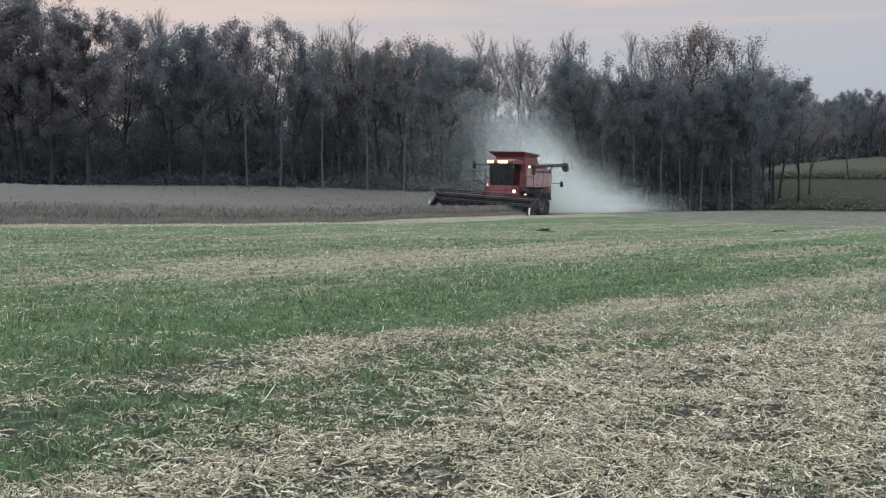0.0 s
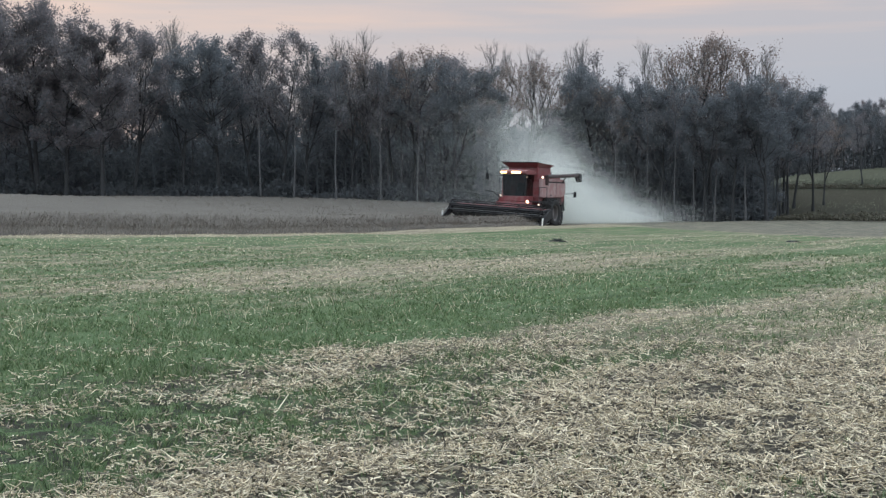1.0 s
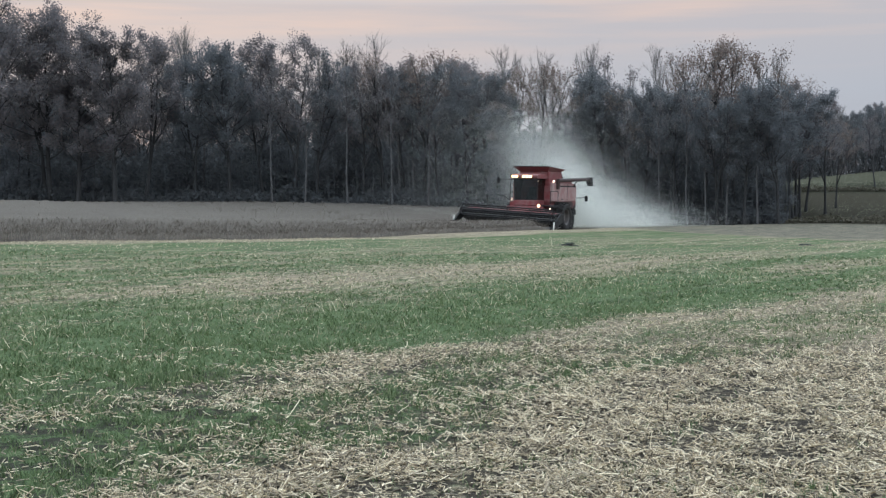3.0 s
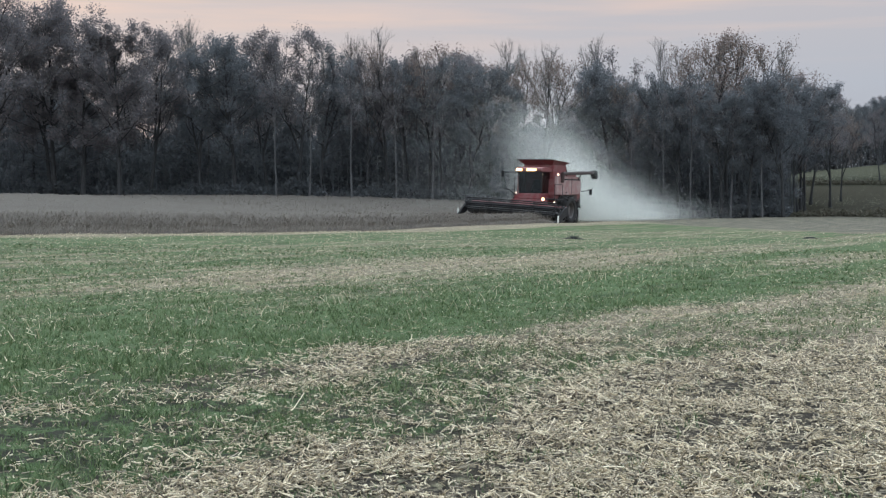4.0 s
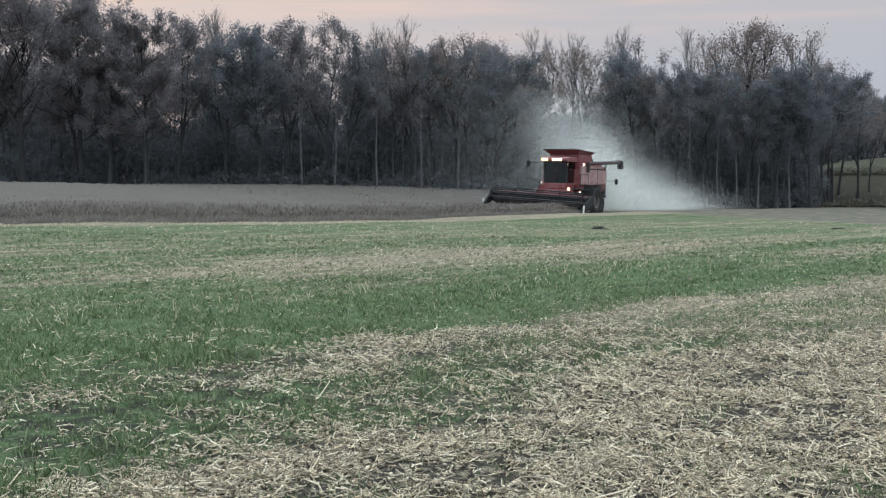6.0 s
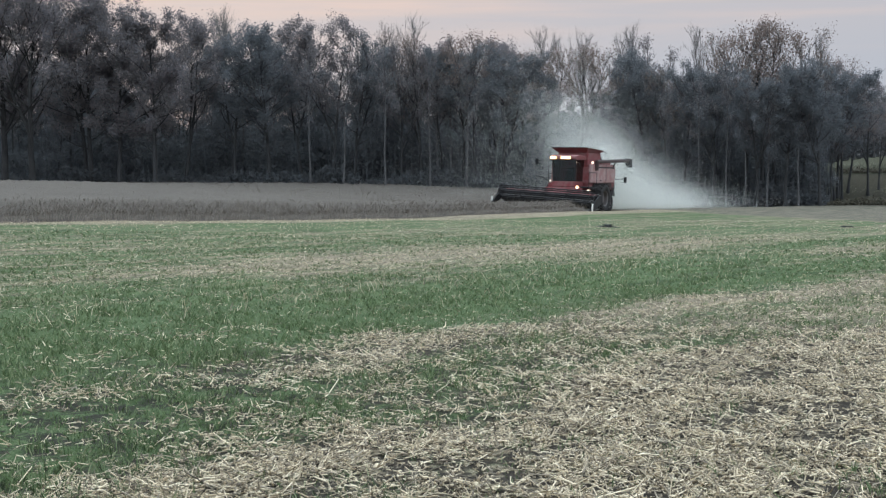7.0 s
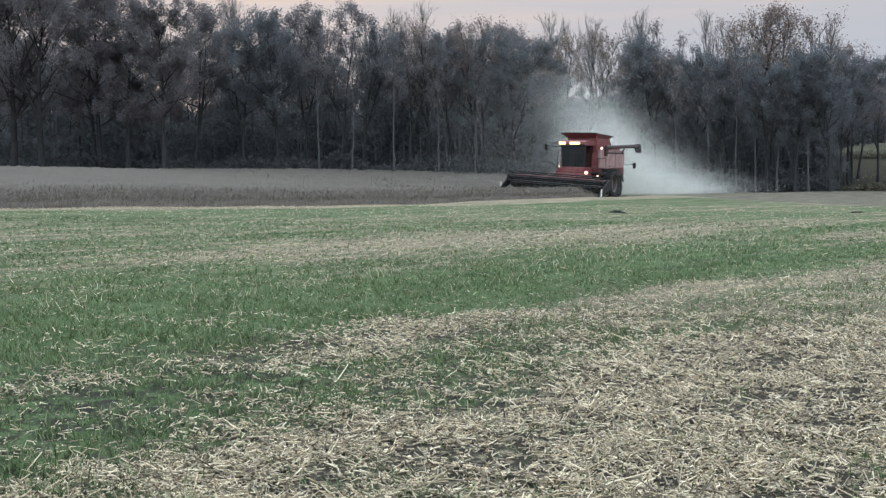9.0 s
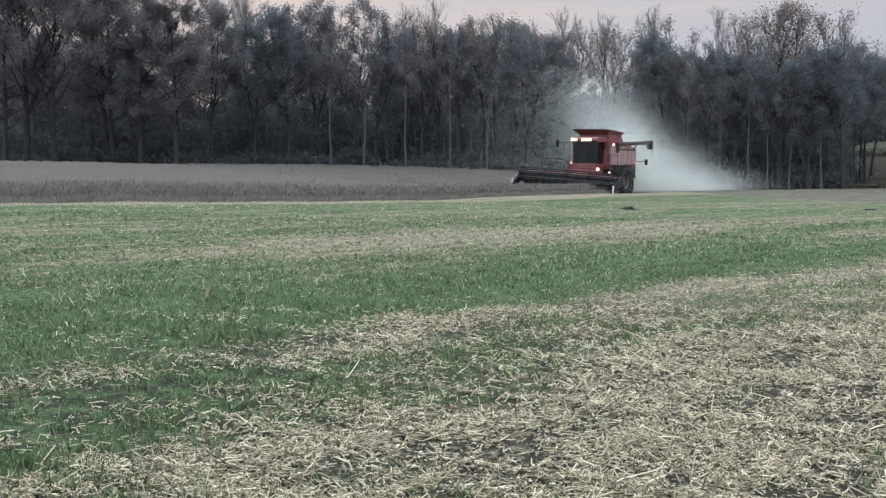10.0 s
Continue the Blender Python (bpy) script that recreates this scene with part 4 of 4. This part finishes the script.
def tyre_mesh(radius, width, lugs):
    """A treaded tyre about the x axis: rounded carcass and slanted lugs."""
    bm = bmesh.new()
    prof = [(-0.42, 0.55), (-0.5, 0.66), (-0.5, 0.84), (-0.42, 0.94), (0, 0.965), (0.42, 0.94), (0.5, 0.84), (0.5, 0.66), (0.42, 0.55)]
    n = 36
    rings = []
    for k in range(n):
        a = 2 * math.pi * k / n
        rings.append([bm.verts.new((px * width, pr * radius * math.cos(a), pr * radius * math.sin(a))) for px, pr in prof])
    for k in range(n):
        p, q = rings[k], rings[(k + 1) % n]
        for i in range(len(prof) - 1):
            bm.faces.new((p[i], p[i + 1], q[i + 1], q[i]))
    for k in range(lugs):
        for side in (-1, 1):
            a = 2 * math.pi * (k + 0.5 * (side > 0)) / lugs
            m = pose(0, 0, 0, math.degrees(a), 0, 0) @ Matrix.Translation((side * width * 0.25, 0, radius * 0.965)) @ pose(0, 0, 0, 0, 0, side * 35) @ Matrix.Diagonal((width * 0.52, 0.07, 0.09, 1))
            bmesh.ops.create_cube(bm, size=1, matrix=m)
    return bm


def rim_mesh(radius, width):
    bm = bmesh.new()
    prof = [(-0.40, 0.56), (-0.36, 0.50), (-0.1, 0.47), (-0.12, 0.2), (-0.2, 0.17), (-0.2, 0.0)]
    n = 28
    for s in (1, -1):
        rings = []
        for k in range(n):
            a = 2 * math.pi * k / n
            rings.append([bm.verts.new((s * px * width, max(pr, 0.002) * radius * math.cos(a), max(pr, 0.002) * radius * math.sin(a))) for px, pr in prof])
        for k in range(n):
            p, q = rings[k], rings[(k + 1) % n]
            for i in range(len(prof) - 1):
                bm.faces.new((p[i], p[i + 1], q[i + 1], q[i]))
    return bm


def wheel(parent, x, y, radius, width, lugs, label):
    w = part("wheel", rod((x - 0.12, y, radius), (x + 0.12, y, radius), 0.13, 14), M_BLACK, parent, label)
    for name, bm, mat in (("tyre", tyre_mesh(radius, width, lugs), M_RUBBER), ("rim", rim_mesh(radius, width), M_RIM)):
        bm.transform(Matrix.Translation((x, y, radius)))
        part(name, bm, mat, w)
    return w


def build_combine():
    c = new("combine_harvester")
    tagged(c, "dusty red combine harvester cutting soybeans with its work lamps lit", "combine harvester")
    c.matrix_basis = Matrix.Translation((COMBINE_AT.x, COMBINE_AT.y, float(terrain(COMBINE_AT.x, COMBINE_AT.y)))) @ pose(0, 0, 0, 0, 0, COMBINE_TURN) @ pose(0, 0, 0, 0, -1.2, 0)

    # wheels and axles
    for s in (-1, 1):
        wheel(c, s * 1.62, 0, 0.92, 0.78, 20, "large treaded drive wheel with a dusty rim")
        wheel(c, s * 0.85, -2.9, 0.62, 0.45, 16, "smaller steering wheel at the rear")
    part("front_axle", rod((-1.4, 0, 0.92), (1.4, 0, 0.92), 0.16, 12), M_BLACK, c)
    part("rear_axle", box(-0.75, 0.75, -3.0, -2.8, 0.5, 0.72), M_BLACK, c)

    # body
    part("body", slab([(0.9, 1.25), (1.1, 1.9), (1.05, 2.9), (-2.9, 2.9), (-3.3, 2.45), (-3.35, 1.8), (-2.7, 1.45), (-0.6, 1.0)], -1.2, 1.2, 0.05), M_RED, c, "red threshing body")
    for s in (-1, 1):
        x0, x1 = (1.205, 1.42) if s > 0 else (-1.42, -1.205)
        panel = part("side_panel", slab([(1.1, 1.9), (1.1, 3.1), (-2.7, 3.1), (-2.92, 2.85), (-2.92, 2.2), (-2.6, 1.95), (0.3, 1.9)], x0, x1, 0.06), M_RED_PALE, c, "faded red side shield with dust")
        xf = 1.424 if s > 0 else -1.424
        part("panel_seam", box(xf - 0.006, xf + 0.006, -1.30, -1.26, 1.98, 3.06, 0), M_BLACK, panel)
        part("decal_stripe", box(xf - 0.004, xf + 0.004, -2.75, 0.5, 2.86, 2.94, 0), M_BLACK, panel, "black stripe along the side shield")
        part("panel_latch", box(xf - 0.02, xf + 0.02, -0.5, -0.3, 2.02, 2.09, 0.008), M_BLACK, panel)
        # shade low on the body is put into the dark skirt and hood colour
        part("lower_skirt", slab([(0.3, 1.3), (0.35, 1.87), (-2.5, 1.9), (-2.65, 1.55)], s * 1.22, s * 1.30, 0.01), M_AUGER, c)
    part("straw_hood", slab([(-3.2, 2.35), (-3.2, 1.6), (-3.6, 1.4), (-3.9, 1.5), (-3.85, 1.9), (-3.55, 2.25)], -1.0, 1.0, 0.05), M_AUGER, c, "straw hood over the chopper")
    part("straw_chopper", slab([(-3.3, 1.52), (-3.5, 1.05), (-4.1, 1.0), (-3.9, 1.48)], -0.95, 0.95, 0.02), M_BLACK, c)
    part("engine_deck", box(-1.1, 1.1, -2.85, -1.2, 2.92, 3.25, 0.08), M_RED, c)
    part("exhaust_pipe", rod((0.7, -2.0, 3.2), (0.7, -2.0, 3.75), 0.07), M_BLACK, c)
    part("air_intake", rod((-0.5, -2.2, 3.2), (-0.5, -2.2, 3.6), 0.18, 16), M_BLACK, c)

    # grain tank and its flared extension
    tank = part("grain_tank", box(-1.04, 1.04, -1.25, 0.88, 2.85, 3.82, 0.06), M_RED, c, "red grain tank behind the cab")
    for name, lo, hi in (("front_flap", ((-0.95, 0.85), (0.95, 0.85)), ((-1.29, 1.42), (1.29, 1.42))), ("rear_flap", ((1.0, -1.0), (-1.0, -1.0)), ((1.29, -1.25), (-1.29, -1.25))),
                         ("side_flap", ((1.0, 0.85), (1.0, -1.0)), ((1.29, 1.42), (1.29, -1.25))), ("side_flap", ((-1.0, -1.0), (-1.0, 0.85)), ((-1.29, -1.25), (-1.29, 1.42)))):
        bm = bmesh.new()
        out = []
        for inset in (0.0, 0.03):
            k = 1 - inset
            out.append([bm.verts.new((p[0] * k, p[1] * k, z)) for p, z in ((lo[0], 3.80), (lo[1], 3.80), (hi[1], 4.13 if hi[1][1] > 0 else 4.0), (hi[0], 4.13 if hi[0][1] > 0 else 4.0))])
        a, b = out
        bm.faces.new(a)
        bm.faces.new(b[::-1])
        for i in range(4):
            bm.faces.new((a[i], b[i], b[(i + 1) % 4], a[(i + 1) % 4]))
        part(name, bm, M_RED, tank, "flared red tank extension")
    part("rim_rail", rod((-1.29, 1.43, 4.14), (1.29, 1.43, 4.14), 0.025, 8), M_BLACK, tank)

    # cab
    cab = part("cab", box(-0.82, 0.82, 0.78, 2.22, 1.62, 1.98, 0.05), M_RED, c, "operator cab with tinted windscreen and lamps")
    part("roof", slab([(0.7, 3.36), (0.7, 3.60), (2.0, 3.66), (2.52, 3.56), (2.52, 3.40), (2.3, 3.34)], -0.92, 0.92, 0.04), M_RED, cab, "red cab roof jutting forward")
    part("rear_wall", box(-0.80, 0.80, 0.78, 0.84, 1.95, 3.36, 0.01), M_BLACK, cab)
    for s in (-1, 1):
        part("front_pillar", rod((s * 0.76, 2.16, 1.95), (s * 0.80, 2.22, 3.38), 0.045, 8), M_BLACK, cab)
        part("rear_pillar", rod((s * 0.79, 0.86, 1.95), (s * 0.79, 0.86, 3.38), 0.05, 8), M_RED, cab)
        part("side_window", box(s * 0.79 - 0.006, s * 0.79 + 0.006, 0.9, 2.14, 1.98, 3.34, 0), M_GLASS, cab, "tinted side window").visible_shadow = False
    part("windscreen", box(-0.74, 0.74, 2.18, 2.192, 1.98, 3.36, 0), M_GLASS, cab, "curved tinted windscreen").visible_shadow = False
    seat = part("operator_seat", box(-0.26, 0.26, 1.1, 1.6, 2.0, 2.2, 0.05), M_SEAT, cab, "empty dark operator seat")
    part("seat_back", box(-0.25, 0.25, 1.02, 1.14, 2.16, 2.85, 0.05), M_SEAT, seat)
    part("steering_column", rod((0, 1.95, 1.98), (0, 1.75, 2.5), 0.05), M_BLACK, cab)
    bm = bmesh.new()
    for k in range(14):
        a, b = 2 * math.pi * k / 14, 2 * math.pi * (k + 1) / 14
        rod((0.2 * math.cos(a), 1.73 + 0.16 * math.sin(a), 2.52 + 0.1 * math.sin(a)), (0.2 * math.cos(b), 1.73 + 0.16 * math.sin(b), 2.52 + 0.1 * math.sin(b)), 0.015, 6, bm=bm)
    part("steering_wheel", bm, M_BLACK, cab)
    part("wiper", rod((0.1, 2.21, 2.0), (-0.3, 2.22, 2.75), 0.015, 6), M_BLACK, cab)
    for x in (0.72, 0.50, -0.02, -0.25, -0.48):
        hood = part("roof_lamp", box(x - 0.105, x + 0.105, 2.50, 2.56, 3.385, 3.555, 0.015), M_BLACK, cab, "warm lit work lamp")
        part("lens", box(x - 0.098, x + 0.098, 2.562, 2.575, 3.395, 3.545, 0.0), M_LAMP_WARM, hood)

    # platform, ladder, rails and lamps beside the cab
    part("platform", box(-1.75, -0.84, 0.9, 2.25, 1.58, 1.66, 0.01), M_BLACK, c)
    part("right_console", box(0.84, 1.2, 0.8, 2.0, 1.2, 1.9, 0.05), M_RED, c)
    part("front_cross_panel", box(-1.25, 1.25, 2.0, 2.3, 1.28, 1.60, 0.04), M_RED, c, "red panel under the cab")
    ladder = part("ladder", rod((-1.72, 1.25, 0.6), (-1.72, 1.25, 1.6), 0.025, 8), M_BLACK, c, "black access ladder beside the cab")
    part("rail", rod((-1.72, 1.85, 0.6), (-1.72, 1.85, 1.6), 0.025, 8), M_BLACK, ladder)
    for z in (0.65, 0.95, 1.25, 1.52):
        part("rung", box(-1.80, -1.64, 1.25, 1.85, z - 0.02, z + 0.02, 0.006), M_BLACK, ladder)
    rail = part("handrail", rod((-1.72, 2.2, 1.62), (-1.72, 2.2, 2.55), 0.02, 8), M_BLACK, c)
    part("post", rod((-1.72, 0.95, 1.62), (-1.72, 0.95, 2.55), 0.02, 8), M_BLACK, rail)
    part("top_bar", rod((-1.72, 0.95, 2.55), (-1.72, 2.2, 2.55), 0.02, 8), M_BLACK, rail)
    for x, y, z, r, mat in ((-0.98, 2.31, 1.62, 0.105, M_LAMP_LOW), (1.02, 2.06, 2.0, 0.05, M_LAMP_SMALL), (-1.36, 0.82, 3.2, 0.075, M_LAMP_SMALL), (-1.74, 2.27, 1.42, 0.065, M_LAMP_SMALL)):
        lamp = part("work_lamp", rod((x, y - 0.06, z), (x, y + 0.02, z), r * 1.2, 14), M_BLACK, c, "small lit lamp")
        part("lens", rod((x, y + 0.022, z), (x, y + 0.035, z), r, 14), mat, lamp)
    for x, y0, z, out in ((0.86, 2.3, 3.25, 0.95), (-1.42, -2.9, 2.15, -0.5)):
        arm = part("mirror_arm", rod((x, y0, z), (x + out, y0 + (0.15 if out > 0 else -0.5), z + 0.05), 0.02, 8), M_BLACK, c, "thin black mirror arm")
        part("mirror", box(x + out - 0.10, x + out + 0.10, y0 + (0.12 if out > 0 else -0.53), y0 + (0.19 if out > 0 else -0.46), z - 0.22, z + 0.16, 0.03), M_BLACK, arm)
    far_rail = part("side_rail", rod((1.18, 2.0, 1.9), (1.18, 2.0, 3.0), 0.022, 8), M_BLACK, c, "thin black rail beside the cab")
    part("rail_post", rod((1.18, 1.2, 1.9), (1.18, 1.2, 3.0), 0.022, 8), M_BLACK, far_rail)
    for z in (2.45, 3.0):
        part("rail_bar", rod((1.18, 1.2, z), (1.18, 2.0, z), 0.018, 8), M_BLACK, far_rail)
    grab = part("grab_rail", rod((1.05, 2.0, 1.85), (1.45, 2.3, 2.22), 0.03, 8), M_BLACK, c)
    part("bent_end", rod((1.44, 2.3, 2.21), (2.0, 2.35, 2.30), 0.03, 8), M_BLACK, grab)

    # unloading auger folded back along the side
    auger = part("unloading_auger", rod((-1.50, 0.45, 3.26), (-1.70, -4.45, 3.42), 0.115, 18), M_AUGER, c, "long unloading auger folded to the rear")
    part("elbow", rod((-1.46, 0.42, 2.7), (-1.50, 0.45, 3.32), 0.13, 16), M_AUGER, auger)
    part("spout", slab([(-4.3, 3.57), (-4.3, 3.20), (-4.55, 2.97), (-4.8, 2.97), (-4.75, 3.42), (-4.55, 3.58)], -1.87, -1.53, 0.03), M_BLACK, auger, "black rubber spout")
    part("cradle", rod((-1.40, -2.4, 2.9), (-1.62, -2.4, 3.26), 0.04, 8), M_BLACK, auger)

    # feeder house
    part("feeder_house", slab([(0.8, 1.05), (0.8, 1.6), (2.2, 1.5), (3.45, 1.15), (3.45, 0.45), (2.2, 0.7)], -0.62, 0.62, 0.04), M_RED, c, "red feeder house down to the header")
    return c


def build_header(c):
    """The grain header, carried a little high on its outer end, following the slope."""
    reel_z, reel_r = 0.98, 0.36
    h = part("header", box(-3.3, 3.3, 3.42, 3.52, 0.28, 1.02, 0.02), M_BLACK, c, "wide dark grain header with a turning reel")
    part("floor", slab([(3.45, 0.24), (3.45, 0.30), (4.4, 0.22), (4.75, 0.16), (4.75, 0.12), (4.3, 0.14)], -3.3, 3.3, 0.01), M_GREY, h)
    part("top_beam", box(-3.32, 3.32, 3.36, 3.56, 1.01, 1.13, 0.03), M_RED, h, "dusty red top beam")
    part("cross_auger", rod((-3.2, 3.85, 0.58), (3.2, 3.85, 0.58), 0.2, 16), M_GREY, h)
    bm = bmesh.new()
    for k in range(76):
        f = -3.2 + 6.4 * k / 76
        a = k * 1.25 * (1 if f < 0 else -1)
        m = Matrix.Translation((f, 3.85 + 0.24 * math.cos(a), 0.58 + 0.24 * math.sin(a))) @ pose(0, 0, 0, math.degrees(a), 0, 0) @ Matrix.Diagonal((0.02, 0.16, 0.3, 1))
        bmesh.ops.create_cube(bm, size=1, matrix=m)
    part("auger_flight", bm, M_GREY, h)
    part("cutter_bar", box(-3.3, 3.3, 4.72, 4.80, 0.12, 0.17, 0.01), M_GREY, h)
    bm = bmesh.new()
    for k in range(100):
        x = -3.27 + 6.54 * k / 99
        rod((x, 4.78, 0.14), (x, 4.92, 0.13), 0.016, 5, 0.004, bm=bm)
    tagged(part("knife_guards", bm, M_GREY, h), kind="stuff")
    for s in (-1, 1):
        end = part("end_divider", slab([(3.35, 0.6), (3.35, 1.12), (3.75, 1.13), (4.2, 0.88), (4.7, 0.5), (5.2, 0.2), (5.25, 0.12), (4.6, 0.12), (3.9, 0.5)], s * 3.32, s * 3.42, 0.04), M_BLACK, h, "dark crop divider closing the header's end")
        part("marker", box(s * 3.44 - 0.03, s * 3.44 + 0.03, 4.85, 4.98, 0.14, 0.62, 0.01), M_WHITE, end, "white marker strip")
        part("reel_arm", slab([(3.45, 1.08), (3.45, 1.18), (4.45, 1.05), (4.45, 0.93)], s * 3.16, s * 3.24, 0.01), M_BLACK, h)
    reel = part("reel", rod((-3.1, 4.4, reel_z), (3.1, 4.4, reel_z), 0.07, 12), M_BLACK, h, "black pick-up reel")
    for k in range(6):
        a = math.radians(20 + 60 * k)
        y, z = 4.4 + reel_r * math.cos(a), reel_z + reel_r * math.sin(a)
        bat = part("reel_bat", rod((-3.1, y, z), (3.1, y, z), 0.038, 8), M_BLACK, reel)
    for x in (-3.1, -1.55, 0.0, 1.55, 3.1):
        bm = bmesh.new()
        for k in range(6):
            a = math.radians(20 + 60 * k)
            b = math.radians(80 + 60 * k)
            rod((x, 4.4, reel_z), (x, 4.4 + reel_r * math.cos(a), reel_z + reel_r * math.sin(a)), 0.022, 6, bm=bm)
            rod((x, 4.4 + reel_r * math.cos(a), reel_z + reel_r * math.sin(a)), (x, 4.4 + reel_r * math.cos(b), reel_z + reel_r * math.sin(b)), 0.018, 6, bm=bm)
        part("reel_spider", bm, M_BLACK, reel)
    bm = bmesh.new()
    for k in range(6):
        a = math.radians(20 + 60 * k)
        y, z = 4.4 + reel_r * math.cos(a), reel_z + reel_r * math.sin(a)
        for j in range(26):
            x = -3.05 + 6.1 * j / 25
            rod((x, y, z), (x, y + 0.03, z - 0.22), 0.008, 3, bm=bm)
    tagged(part("reel_tines", bm, M_BLACK, reel), kind="stuff")
    h.matrix_basis = pose(0.3, 0, 0.20, 0, -2.6, 0)


build_header(build_combine())



# ---- the dust behind the combine ----
def build_dust():
    rng = np.random.default_rng(41)
    n = 960000
    s = rng.beta(0.95, 2.2, n)
    back = 0.8 + s * 10.8
    high = (6.4 * (1 - s) ** 1.35 + 0.45) * rng.beta(0.95, 1.5, n) * np.exp(rng.normal(0, 0.13, n)) + rng.uniform(0, 0.2, n)
    # it boils up in puffs
    high *= 1 + 0.16 * np.sin(2.1 * back + 0.7) + 0.10 * np.sin(4.7 * back)
    side = rng.normal(0, 1, n) * (0.95 + 1.0 * s)
    x = COMBINE_AT.x + 1.6 + 0.72 * back - 0.69 * side - 0.15 * high + rng.normal(0, 0.35, n)
    y = COMBINE_AT.y + 3.0 + 0.69 * back * 0.85 + 0.72 * side
    m = 210000
    x = np.concatenate([x, COMBINE_AT.x - 0.6 + rng.normal(0, 4.6, m)])
    y = np.concatenate([y, COMBINE_AT.y + 9.0 + rng.normal(0, 2.0, m)])
    z = np.concatenate([high, 0.5 + np.abs(rng.normal(0, 4.4, m))])
    n += m
    # the thin low drift left farther behind
    j = 110000
    far = rng.gamma(2.2, 2.2, j)
    x = np.concatenate([x, COMBINE_AT.x + 6.0 + 0.72 * far + rng.normal(0, 1.0, j)])
    y = np.concatenate([y, COMBINE_AT.y + 9.0 + 0.6 * far + rng.normal(0, 1.5, j)])
    z = np.concatenate([z, np.abs(rng.normal(0, 1.5, j)) * np.exp(-far / 14)])
    n += j
    # the thick column that rises close behind the machine and leans away
    k = 440000
    up = rng.beta(1.2, 1.8, k) * 8.6
    x = np.concatenate([x, COMBINE_AT.x + 1.3 - 0.22 * up + rng.normal(0, 1, k) * (0.95 + 0.09 * up)])
    y = np.concatenate([y, COMBINE_AT.y + 6.5 + rng.normal(0, 1.3, k)])
    z = np.concatenate([z, up])
    n += k
    c = np.stack([x, y, terrain(x, y) + 0.04 + z], 1)
    # flat flakes of chaff
    p, q = rng.normal(0, 1, (2, n, 3))
    p /= np.linalg.norm(p, axis=1)[:, None]
    q -= p * (p * q).sum(1)[:, None]
    q /= np.linalg.norm(q, axis=1)[:, None]
    size = rng.uniform(0.0062, 0.0086, n)[:, None]
    v = np.stack([c + p * size, c + (q * 0.87 - p * 0.5) * size, c - (q * 0.87 + p * 0.5) * size], 1)
    f = np.arange(3 * n).reshape(-1, 3)
    ob = new("dust_plume", np_mesh("dust_plume", v.reshape(-1, 3), f, M_DUST))
    tagged(ob, "pale plume of chaff and dust drifting behind the combine", "dust", kind="stuff")


build_dust()
